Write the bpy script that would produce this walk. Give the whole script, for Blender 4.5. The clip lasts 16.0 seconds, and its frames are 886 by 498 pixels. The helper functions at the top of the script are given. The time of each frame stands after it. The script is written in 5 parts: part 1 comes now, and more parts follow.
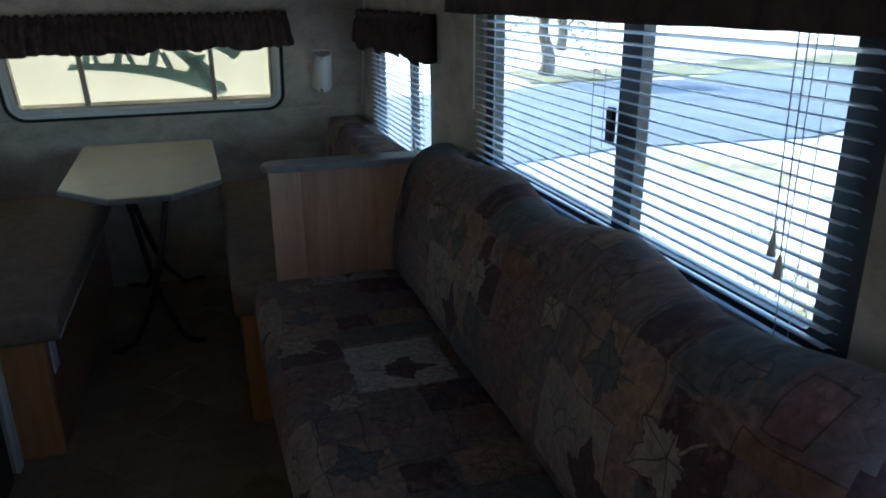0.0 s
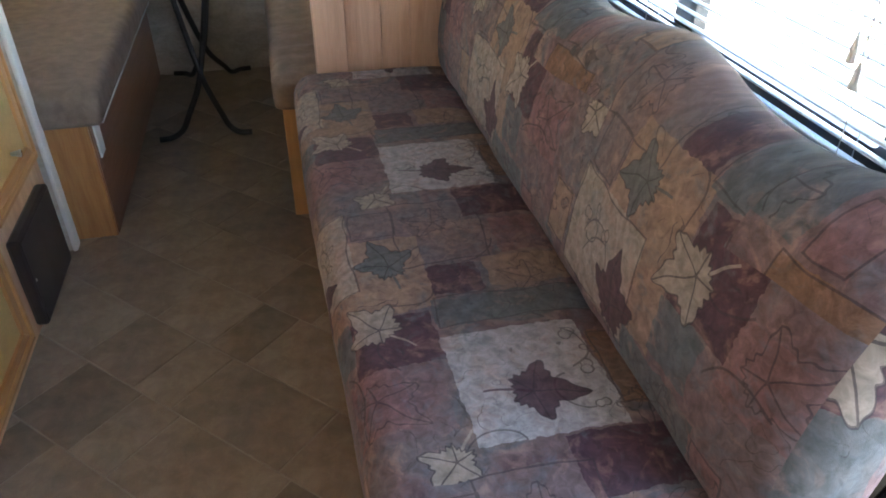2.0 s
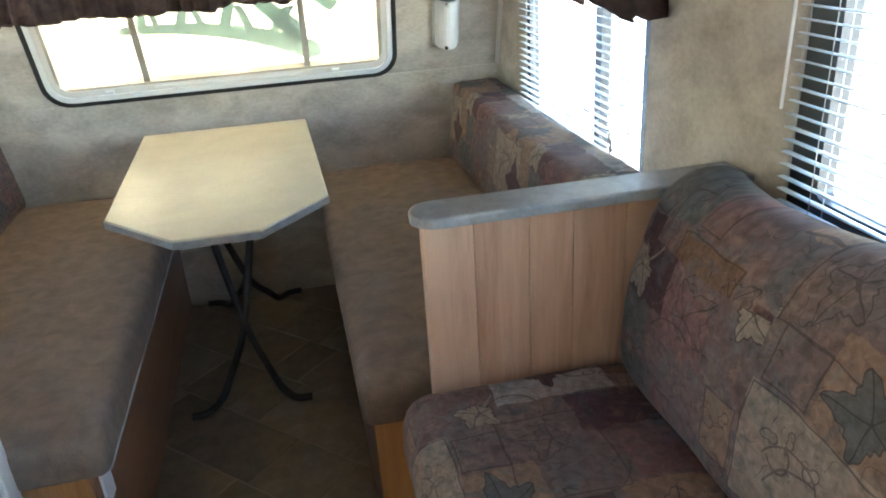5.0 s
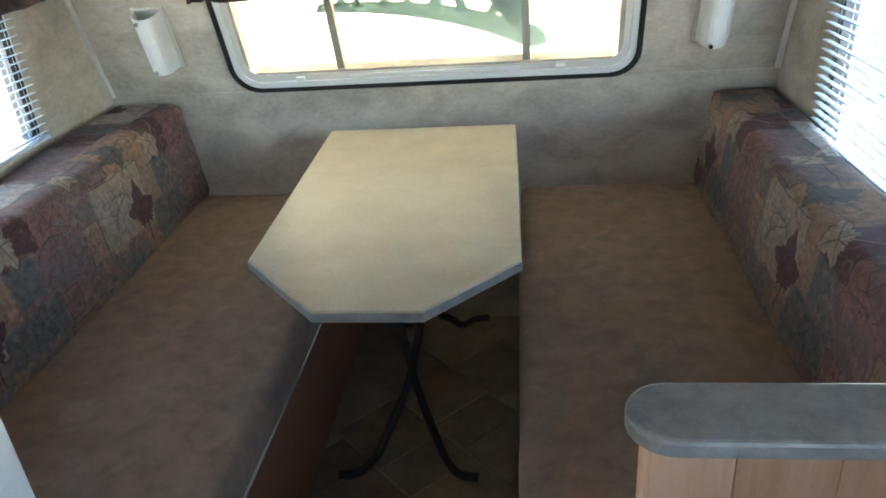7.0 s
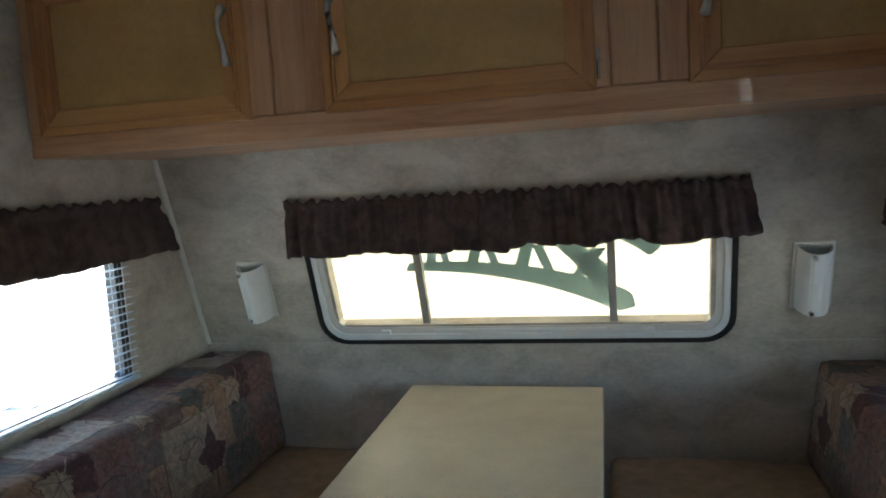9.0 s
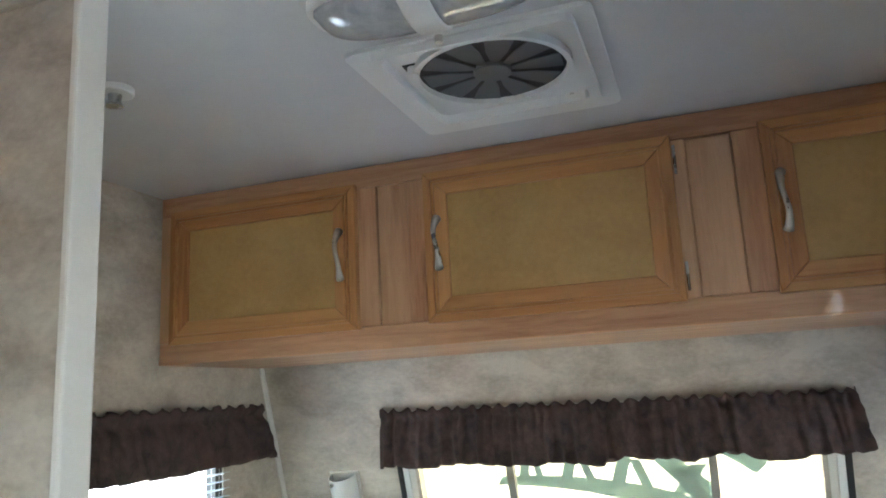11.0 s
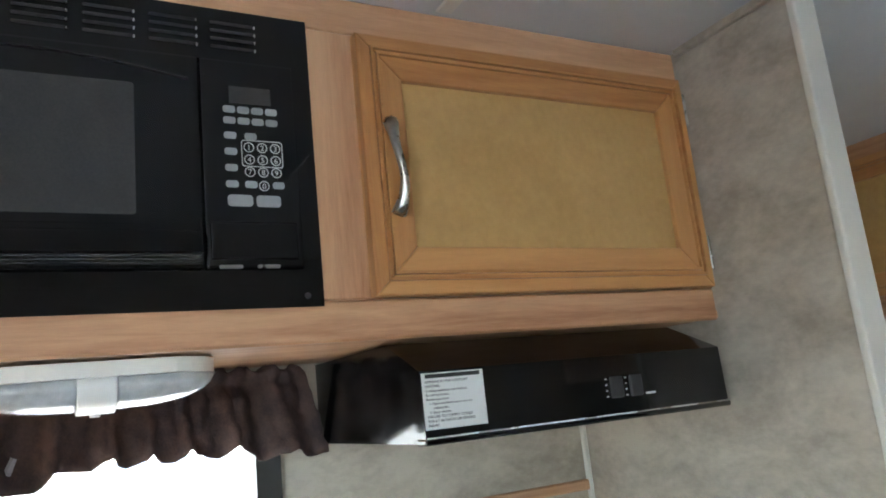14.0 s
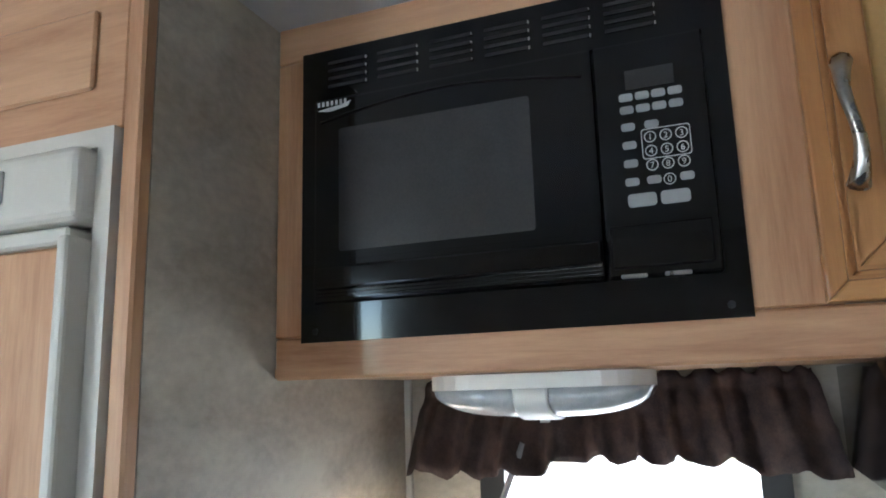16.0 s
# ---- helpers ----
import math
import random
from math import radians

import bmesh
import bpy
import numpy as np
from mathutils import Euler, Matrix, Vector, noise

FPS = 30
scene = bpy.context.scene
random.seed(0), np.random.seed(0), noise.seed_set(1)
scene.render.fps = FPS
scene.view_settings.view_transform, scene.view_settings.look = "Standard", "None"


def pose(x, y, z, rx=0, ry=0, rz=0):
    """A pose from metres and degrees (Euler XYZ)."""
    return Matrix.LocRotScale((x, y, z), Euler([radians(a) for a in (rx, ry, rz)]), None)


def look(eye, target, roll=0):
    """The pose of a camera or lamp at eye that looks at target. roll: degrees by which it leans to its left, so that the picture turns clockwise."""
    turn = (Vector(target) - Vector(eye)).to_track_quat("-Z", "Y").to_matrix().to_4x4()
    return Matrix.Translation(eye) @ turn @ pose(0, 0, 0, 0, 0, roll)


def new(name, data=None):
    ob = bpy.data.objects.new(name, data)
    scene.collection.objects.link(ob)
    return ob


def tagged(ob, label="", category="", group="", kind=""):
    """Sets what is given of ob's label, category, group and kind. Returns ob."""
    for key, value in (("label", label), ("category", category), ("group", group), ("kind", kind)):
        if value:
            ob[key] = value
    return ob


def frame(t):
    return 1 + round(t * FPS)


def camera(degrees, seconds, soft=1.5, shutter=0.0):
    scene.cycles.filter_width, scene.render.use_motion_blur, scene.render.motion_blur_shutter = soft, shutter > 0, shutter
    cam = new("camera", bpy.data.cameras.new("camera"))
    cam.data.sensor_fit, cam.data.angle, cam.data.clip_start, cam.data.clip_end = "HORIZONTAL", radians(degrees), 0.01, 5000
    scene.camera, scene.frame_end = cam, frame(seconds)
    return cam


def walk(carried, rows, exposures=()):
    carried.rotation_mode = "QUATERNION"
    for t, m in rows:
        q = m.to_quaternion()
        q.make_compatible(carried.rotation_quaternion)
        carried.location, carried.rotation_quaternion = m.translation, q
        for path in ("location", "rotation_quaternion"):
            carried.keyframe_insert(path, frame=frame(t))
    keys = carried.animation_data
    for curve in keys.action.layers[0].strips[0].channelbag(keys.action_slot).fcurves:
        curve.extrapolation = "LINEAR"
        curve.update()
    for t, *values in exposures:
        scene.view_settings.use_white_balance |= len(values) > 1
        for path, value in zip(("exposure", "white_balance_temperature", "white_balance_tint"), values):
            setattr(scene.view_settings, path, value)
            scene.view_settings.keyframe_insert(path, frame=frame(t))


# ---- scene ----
cam = camera(62.2, 16.0, soft=1.8)
PATH = [
    (0, (0.234, -3.726, 1.373), (0.802, -1.923, 0.721), -0.6),
    (0.5, (0.233, -3.727, 1.373), (0.734, -2.023, 0.454), -1.8),
    (1, (0.233, -3.727, 1.371), (0.722, -2.076, 0.354), -3.2),
    (1.5, (0.245, -3.717, 1.365), (0.763, -2.106, 0.299), -1.3),
    (2, (0.286, -3.682, 1.339), (0.65, -2.068, 0.216), 0.1),
    (2.5, (0.218, -3.591, 1.336), (0.761, -2.014, 0.233), -3.1),
    (3, (0.084, -3.473, 1.361), (0.832, -1.993, 0.243), -6.5),
    (3.5, (0.069, -3.363, 1.363), (0.74, -1.782, 0.339), -4.3),
    (4, (0.124, -3.158, 1.369), (0.679, -1.439, 0.51), -3.9),
    (6.5, (0.23, -2.282, 1.401), (0.202, -0.459, 0.579), -4.2),
    (7, (0.267, -2.171, 1.411), (0.035, -0.403, 0.507), -4.5),
    (7.5, (0.272, -2.083, 1.388), (-0.17, -0.34, 0.513), -4.8),
    (8, (0.308, -2.053, 1.366), (-0.325, -0.331, 0.568), -5.3),
    (8.5, (0.308, -2.071, 1.389), (-0.217, -0.242, 0.772), -4.1),
    (9, (0.303, -2.113, 1.368), (-0.172, -0.181, 1.161), -3.6),
    (11.5, (0.272, -2.225, 1.349), (-0.521, -0.438, 1.772), -3.9),
    (12, (0.224, -2.282, 1.362), (-0.835, -0.639, 1.784), -3.7),
    (12.5, (0.224, -2.374, 1.365), (-1.05, -0.895, 1.803), -5.5),
    (13, (0.212, -2.439, 1.37), (-1.24, -1.128, 1.785), -5.2),
    (13.5, (0.193, -2.488, 1.372), (-1.406, -1.352, 1.764), -4.2),
    (14, (0.169, -2.449, 1.368), (-1.556, -1.52, 1.769), -6.0),
    (14.5, (0.167, -2.283, 1.389), (-1.782, -2.021, 1.754), -2.7),
    (15, (0.141, -2.198, 1.393), (-1.815, -2.408, 1.753), -1.4),
    (15.5, (0.103, -2.227, 1.409), (-1.839, -2.532, 1.774), -1.2),
    (16, (0.098, -2.19, 1.429), (-1.733, -2.896, 1.813), -1.7),
]
EXPOSURES = [(0, 2.3, 5100, 8), (0.5, 3.3, 5400, 12), (1.0, 4.65, 6000, 16), (1.5, 5.0, 6200, 17), (2.5, 5.4, 6300, 16), (3.5, 5.9, 6300, 16), (4.0, 5.7, 6300, 14),
             (6.5, 4.4, 5700, 12), (7.5, 4.8, 6000, 13), (8.0, 4.55, 5900, 12), (8.5, 4.2, 5800, 12), (9.0, 3.3, 5700, 12), (9.2, 3.3, 5700, 12), (11.3, 4.6, 5800, 12), (13.0, 4.6, 5900, 12),
             (14.0, 4.3, 5800, 12), (14.5, 3.9, 5600, 12), (15.2, 3.55, 5500, 12), (15.6, 3.6, 5500, 12), (16, 4.0, 5600, 12)]
walk(cam, [(t, look(e, g, r)) for t, e, g, r in PATH], EXPOSURES)

# ---- light ----
SUN_TO = Vector((-0.40, 1.0, 0.39)).normalized()
world = bpy.data.worlds.new("sky")
scene.world = world
world.use_nodes = True
wn = world.node_tree
sky = wn.nodes.new("ShaderNodeTexSky")
sky.sky_type = "NISHITA"
sky.sun_disc = False
sky.sun_elevation = math.asin(SUN_TO.z)
sky.sun_rotation = math.atan2(SUN_TO.x, SUN_TO.y)
wn.links.new(sky.outputs[0], wn.nodes["Background"].inputs[0])
wn.nodes["Background"].inputs[1].default_value = 0.15
sun_data = bpy.data.lights.new("sun", "SUN")
sun_data.energy, sun_data.angle, sun_data.color = 5.0, radians(0.5), (1.0, 0.93, 0.82)
sun = new("sun", sun_data)
sun.rotation_euler = SUN_TO.to_track_quat("Z", "Y").to_euler()

# ---- plan ----
XL, XR = -1.06, 1.0        # side walls
YF, YB = 0.05, -5.2        # front wall (below the crease) and rear wall
CREASE, SLOPE = 0.85, 0.324
ZC = 1.91                  # ceiling
LEN = math.sqrt(1 + SLOPE * SLOPE)


def rake(x, s, off=0.0):
    """A place on the sloping front wall: x, metres up the slope, metres off it into the room."""
    up, out = Vector((0, -SLOPE, 1)) / LEN, Vector((0, -1, -SLOPE)) / LEN
    return Vector((x, YF, CREASE)) + up * s + out * off


# ---- materials ----
def material(name, rough=0.6, metal=0.0, coat=0.0):
    m = bpy.data.materials.new(name)
    m.use_nodes = True
    b = m.node_tree.nodes["Principled BSDF"]
    b.inputs["Roughness"].default_value = rough
    b.inputs["Metallic"].default_value = metal
    b.inputs["Coat Weight"].default_value = coat
    return m, m.node_tree, b


def node(nt, kind, **values):
    n = nt.nodes.new(kind)
    for key, v in values.items():
        n.inputs[key].default_value = v
    return n


def link_in(nt, value, socket):
    if isinstance(value, (int, float)):
        socket.default_value = value
    else:
        nt.links.new(value, socket)


def calc(nt, op, a, b=0.0, c=0.0):
    n = nt.nodes.new("ShaderNodeMath")
    n.operation = op
    for i, v in enumerate((a, b, c)):
        link_in(nt, v, n.inputs[i])
    return n.outputs[0]


def ramp(nt, fac, stops):
    n = nt.nodes.new("ShaderNodeValToRGB")
    while len(n.color_ramp.elements) < len(stops):
        n.color_ramp.elements.new(0.5)
    for e, (p, c) in zip(n.color_ramp.elements, stops):
        e.position, e.color = p, (*c, 1)
    nt.links.new(fac, n.inputs[0])
    return n.outputs[0]


def mix(nt, fac, a, b, blend="MIX"):
    n = nt.nodes.new("ShaderNodeMix")
    n.data_type, n.blend_type = "RGBA", blend
    link_in(nt, fac, n.inputs[0])
    for v, s in ((a, n.inputs[6]), (b, n.inputs[7])):
        if isinstance(v, tuple):
            s.default_value = (*v, 1)
        else:
            nt.links.new(v, s)
    return n.outputs[2]


def noise_tex(nt, vec, scale, detail=4.0, rough=0.55, distort=0.0):
    n = node(nt, "ShaderNodeTexNoise", Scale=scale, Detail=detail, Roughness=rough, Distortion=distort)
    nt.links.new(vec, n.inputs["Vector"])
    return n.outputs[0]


def coords(nt, scale=(1, 1, 1), which="Object"):
    c = nt.nodes.new("ShaderNodeTexCoord")
    m = nt.nodes.new("ShaderNodeMapping")
    m.inputs["Scale"].default_value = scale
    nt.links.new(c.outputs[which], m.inputs[0])
    return m.outputs[0]


def bump(nt, b, height, strength, dist=0.002):
    n = node(nt, "ShaderNodeBump", Strength=strength, Distance=dist)
    nt.links.new(height, n.inputs["Height"])
    nt.links.new(n.outputs[0], b.inputs["Normal"])


def mottled(name, dark, light, scale=6.0, rough=0.6, grain=120.0, relief=0.15, metal=0.0, coat=0.0, stretch=(1, 1, 1)):
    """A surface that varies at two scales between two colours."""
    m, nt, b = material(name, rough, metal, coat)
    v = coords(nt, stretch)
    big, fine = noise_tex(nt, v, scale, 5, 0.6, 0.4), noise_tex(nt, v, grain, 3)
    f = calc(nt, "ADD", calc(nt, "MULTIPLY", big, 0.75), calc(nt, "MULTIPLY", fine, 0.25))
    nt.links.new(ramp(nt, f, [(0.36, dark), (0.62, light)]), b.inputs["Base Color"])
    nt.links.new(calc(nt, "ADD", calc(nt, "MULTIPLY", big, 0.2), rough - 0.1), b.inputs["Roughness"])
    if relief:
        bump(nt, b, fine, relief)
    return m


def wood(name, dark, light, axis="y", rough=0.42, shift=0.0):
    """Oak-like boards: streaks along an axis, pores, and a tone of its own for every piece."""
    m, nt, b = material(name, rough, 0, 0.15)
    st = {"x": (0.7, 9, 9), "y": (9, 0.7, 9), "z": (9, 9, 0.7)}[axis]
    v = coords(nt, st)
    info = nt.nodes.new("ShaderNodeObjectInfo")
    add = nt.nodes.new("ShaderNodeVectorMath")
    add.operation = "ADD"
    comb = nt.nodes.new("ShaderNodeCombineXYZ")
    off = calc(nt, "MULTIPLY", info.outputs["Random"], 40.0)
    for i in range(3):
        nt.links.new(off, comb.inputs[i])
    nt.links.new(v, add.inputs[0])
    nt.links.new(comb.outputs[0], add.inputs[1])
    vv = add.outputs[0]
    big, streak, pore = noise_tex(nt, vv, 0.9, 3, 0.5, 1.2), noise_tex(nt, vv, 4.5, 5, 0.65, 0.6), noise_tex(nt, vv, 26, 3, 0.7)
    f = calc(nt, "ADD", calc(nt, "MULTIPLY", big, 0.45), calc(nt, "MULTIPLY", streak, 0.42))
    f = calc(nt, "ADD", f, calc(nt, "MULTIPLY", pore, 0.16))
    f = calc(nt, "ADD", f, calc(nt, "MULTIPLY", calc(nt, "SUBTRACT", info.outputs["Random"], 0.5), 0.14 + shift))
    mid = tuple((a * 0.45 + c * 0.55) for a, c in zip(dark, light))
    nt.links.new(ramp(nt, f, [(0.37, dark), (0.5, mid), (0.64, light)]), b.inputs["Base Color"])
    nt.links.new(calc(nt, "ADD", calc(nt, "MULTIPLY", pore, 0.25), rough - 0.12), b.inputs["Roughness"])
    bump(nt, b, pore, 0.12, 0.001)
    return m


def plain(name, colour, rough=0.5, metal=0.0, coat=0.0, vary=0.12):
    d = tuple(c * (1 - vary) for c in colour)
    return mottled(name, d, colour, 9.0, rough, 160.0, 0.05, metal, coat)


# The printed cloth, one repeat of 0.678 by 0.66 m: patches (left, right, low, high, tone), metres.
REPEAT_S, REPEAT_T = 0.678, 0.66
PATCHES = [(.29, .60, .03, .32, 6), (.45, .58, .16, .26, 3), (.0, .20, .31, .48, 5), (.11, .32, .22, .35, 4), (.25, .325, .09, .30, 4),
           (.01, .25, .045, .225, 7), (.40, .635, .335, .555, 0), (.33, .455, .19, .335, 1), (.30, .375, .34, .62, 2),
           (.21, .292, .35, .442, 1), (.32, .42, .10, .19, 2), (.02, .105, .23, .315, 5), (.64, .678, .455, .62, 1)]
PATCHES += [(.0, .065, .455, .62, 1), (.44, .60, .56, .65, 8), (.20, .285, .455, .60, 4), (.25, .45, .0, .085, 2), (.61, .678, .06, .16, 4),
            (.60, .66, .19, .30, 5), (.08, .19, .50, .60, 3), (.46, .52, .0, .07, 3), (.05, .13, .60, .66, 2)]
# leaves (along, up, size, turn, tone) and drawn arcs (along, up, radius, from, to)
LEAVES = [(.550, .440, .058, -1.4, 1), (.355, .245, .060, 2.4, 7), (.190, .285, .056, 2.9, 2), (.205, .085, .068, -1.57, 1), (.645, .30, .045, 0.6, 7)]
OUTLINES = [(.37, .045, .052, 1.2), (.52, .22, .06, -0.8), (.27, .53, .045, 2.0), (.60, .60, .05, 0.4), (.075, .395, .05, 1.9)]
ARCS = [(.12, .12, .055, 0.2, 2.9), (.09, .15, .022, -2.5, 1.4), (.16, .07, .09, 1.6, 2.8), (.47, .50, .05, 0.3, 2.6), (.56, .51, .035, -2.8, 0.2), (.42, .29, .055, -2.2, -0.6),
        (.25, .30, .06, -0.5, 1.2), (.66, .36, .05, 2.0, 4.2), (.14, .42, .07, 0.0, 1.5), (.50, .12, .08, 1.0, 2.6)]
SPRIGS = [(.065, .165, .014), (.10, .185, .012), (.145, .17, .014), (.44, .53, .015), (.48, .55, .012), (.52, .535, .014), (.59, .53, .012), (.235, .40, .014), (.62, .11, .016), (.655, .13, .014)]
TONES = [(.34, .305, .285), (.052, .019, .027), (.080, .087, .083), (.185, .088, .078), (.235, .148, .098), (.150, .105, .092), (.150, .090, .083), (.270, .215, .165), (.160, .085, .045)]


def printed_cloth(name):
    m, nt, b = material(name, 0.88)
    b.inputs["Sheen Weight"].default_value = 0.05
    b.inputs["Specular IOR Level"].default_value = 0.2
    uv = nt.nodes.new("ShaderNodeUVMap")
    v = uv.outputs[0]
    sep = nt.nodes.new("ShaderNodeSeparateXYZ")
    nt.links.new(v, sep.inputs[0])

    def wobble(scale, detail):
        n, sw = node(nt, "ShaderNodeTexNoise", Scale=scale, Detail=detail), nt.nodes.new("ShaderNodeSeparateColor")
        nt.links.new(v, n.inputs["Vector"])
        nt.links.new(n.outputs["Color"], sw.inputs[0])
        return sw.outputs

    def wrapped(c, w, amount, period):
        return calc(nt, "WRAP", calc(nt, "ADD", c, calc(nt, "MULTIPLY", calc(nt, "SUBTRACT", w, 0.5), amount)), period, 0.0)
    rough_w, soft_w = wobble(34.0, 5.0), wobble(11.0, 1.0)
    u, w = wrapped(sep.outputs[0], rough_w[0], 0.022, REPEAT_S), wrapped(sep.outputs[1], rough_w[1], 0.022, REPEAT_T)
    ul, wl = wrapped(sep.outputs[0], soft_w[0], 0.028, REPEAT_S), wrapped(sep.outputs[1], soft_w[1], 0.028, REPEAT_T)
    cloud, fine, huge = noise_tex(nt, v, 17, 5, 0.62, 1.2), noise_tex(nt, v, 55, 4, 0.65, 0.6), noise_tex(nt, v, 6, 3, 0.5, 0.8)
    weave = noise_tex(nt, v, 700, 2)
    col = ramp(nt, huge, [(0.36, (.10, .058, .058)), (0.46, (.16, .105, .092)), (0.55, (.105, .095, .092)), (0.66, (.19, .125, .095))])

    def within(x, lo, hi):
        return calc(nt, "COMPARE", x, (lo + hi) / 2, (hi - lo) / 2)
    edge = None
    for k, (u0, u1, v0, v1, tone) in enumerate(PATCHES):
        inside = calc(nt, "MULTIPLY", within(u, u0, u1), within(w, v0, v1))
        col = mix(nt, calc(nt, "MULTIPLY", inside, 0.55 if tone in (3, 5, 6) else 0.82), col, TONES[tone])
        if k % 3 == 2:      # some patches have a drawn border
            core = calc(nt, "MULTIPLY", within(ul, u0 + 0.003, u1 - 0.003), within(wl, v0 + 0.003, v1 - 0.003))
            rim = calc(nt, "SUBTRACT", calc(nt, "MULTIPLY", within(ul, u0, u1), within(wl, v0, v1)), core)
            edge = rim if edge is None else calc(nt, "MAXIMUM", edge, rim)
    # watercolour washes over the patches
    wash = ramp(nt, cloud, [(0.54, (0, 0, 0)), (0.66, (1, 1, 1))])
    col = mix(nt, calc(nt, "MULTIPLY", wash, 0.42), col, (.10, .115, .12))
    wash = ramp(nt, cloud, [(0.34, (1, 1, 1)), (0.46, (0, 0, 0))])
    col = mix(nt, calc(nt, "MULTIPLY", wash, 0.38), col, (.30, .175, .13))
    ink = edge
    scribble = calc(nt, "LESS_THAN", calc(nt, "ABSOLUTE", calc(nt, "SUBTRACT", noise_tex(nt, v, 15, 0.5, 0.4, 1.5), 0.5)), 0.006)
    ink = calc(nt, "MAXIMUM", ink, calc(nt, "MULTIPLY", scribble, calc(nt, "GREATER_THAN", huge, 0.5)))

    def polar(cu, cv, a):
        x, y = calc(nt, "SUBTRACT", ul, cu), calc(nt, "SUBTRACT", wl, cv)
        r = calc(nt, "SQRT", calc(nt, "ADD", calc(nt, "MULTIPLY", x, x), calc(nt, "MULTIPLY", y, y)))
        return r, calc(nt, "WRAP", calc(nt, "ADD", calc(nt, "ARCTAN2", y, x), a), math.pi, -math.pi)

    def leaf(cu, cv, s, a):
        """Masks of a five-pointed leaf: inside, drawn rim, veins and stalk."""
        r, th = polar(cu, cv, a)
        fore = calc(nt, "COSINE", th)
        point = calc(nt, "SUBTRACT", 1.0, calc(nt, "ABSOLUTE", calc(nt, "SINE", calc(nt, "MULTIPLY", th, 2.5))))
        lobes = calc(nt, "MULTIPLY", point, calc(nt, "ADD", calc(nt, "MULTIPLY", fore, 0.26), 0.36))
        jag = calc(nt, "MULTIPLY", calc(nt, "COSINE", calc(nt, "MULTIPLY", th, 17.0)), 0.05)
        lim = calc(nt, "MULTIPLY", calc(nt, "ADD", calc(nt, "ADD", lobes, jag), calc(nt, "ADD", calc(nt, "MULTIPLY", fore, 0.16), 0.60)), s)
        inside = calc(nt, "LESS_THAN", r, lim)
        rim = calc(nt, "LESS_THAN", calc(nt, "ABSOLUTE", calc(nt, "SUBTRACT", r, lim)), 0.0017)
        across = calc(nt, "MULTIPLY", calc(nt, "ABSOLUTE", calc(nt, "SINE", calc(nt, "MULTIPLY", th, 2.5))), r)
        vein = calc(nt, "MULTIPLY", inside, calc(nt, "LESS_THAN", across, 0.0030))
        stalk = calc(nt, "MULTIPLY", calc(nt, "LESS_THAN", calc(nt, "MULTIPLY", calc(nt, "SUBTRACT", math.pi, calc(nt, "ABSOLUTE", th)), r), 0.0022), calc(nt, "LESS_THAN", r, s * 1.25))
        return inside, rim, vein, stalk
    for cu, cv, s, a in OUTLINES:
        inside, rim, vein, stalk = leaf(cu, cv, s, a)
        ink = calc(nt, "MAXIMUM", ink, calc(nt, "MAXIMUM", rim, vein))
    for cu, cv, rad, a0, a1 in ARCS:
        r, th = polar(cu, cv, -(a0 + a1) / 2)
        line = calc(nt, "LESS_THAN", calc(nt, "ABSOLUTE", calc(nt, "SUBTRACT", r, rad)), 0.0016)
        ink = calc(nt, "MAXIMUM", ink, calc(nt, "MULTIPLY", line, calc(nt, "LESS_THAN", calc(nt, "ABSOLUTE", th), (a1 - a0) / 2)))
    for k, (cu, cv, s) in enumerate(SPRIGS):
        r, th = polar(cu, cv, k * 1.3)
        lim = calc(nt, "MULTIPLY", calc(nt, "ADD", calc(nt, "MULTIPLY", calc(nt, "ABSOLUTE", calc(nt, "COSINE", th)), 0.6), 0.4), s)
        ink = calc(nt, "MAXIMUM", ink, calc(nt, "LESS_THAN", calc(nt, "ABSOLUTE", calc(nt, "SUBTRACT", r, lim)), 0.0014))
    col = mix(nt, calc(nt, "MULTIPLY", ink, 0.62), col, (.042, .030, .032))
    for cu, cv, s, a, tone in LEAVES:
        inside, rim, vein, stalk = leaf(cu, cv, s, a)
        col = mix(nt, calc(nt, "MULTIPLY", inside, 0.88), col, TONES[tone])
        col = mix(nt, calc(nt, "MULTIPLY", stalk, 0.8), col, TONES[tone])
        col = mix(nt, calc(nt, "MULTIPLY", calc(nt, "MAXIMUM", rim, vein), 0.7), col, (.040, .028, .030))
    shade = ramp(nt, fine, [(0.33, (.66, .66, .66)), (0.67, (1.26, 1.26, 1.26))])
    nt.links.new(mix(nt, 1.0, col, shade, "MULTIPLY"), b.inputs["Base Color"])
    bump(nt, b, weave, 0.25, 0.001)
    return m


def clear_glass(name, tint=(0.95, 0.97, 0.97)):
    m = bpy.data.materials.new(name)
    m.use_nodes = True
    nt = m.node_tree
    nt.nodes.clear()
    out, g, t = nt.nodes.new("ShaderNodeOutputMaterial"), nt.nodes.new("ShaderNodeBsdfGlossy"), nt.nodes.new("ShaderNodeBsdfTransparent")
    g.inputs["Roughness"].default_value = 0.02
    t.inputs["Color"].default_value = (*tint, 1)
    mx = nt.nodes.new("ShaderNodeMixShader")
    mx.inputs[0].default_value = 0.05
    nt.links.new(t.outputs[0], mx.inputs[1])
    nt.links.new(g.outputs[0], mx.inputs[2])
    nt.links.new(mx.outputs[0], out.inputs[0])
    return m


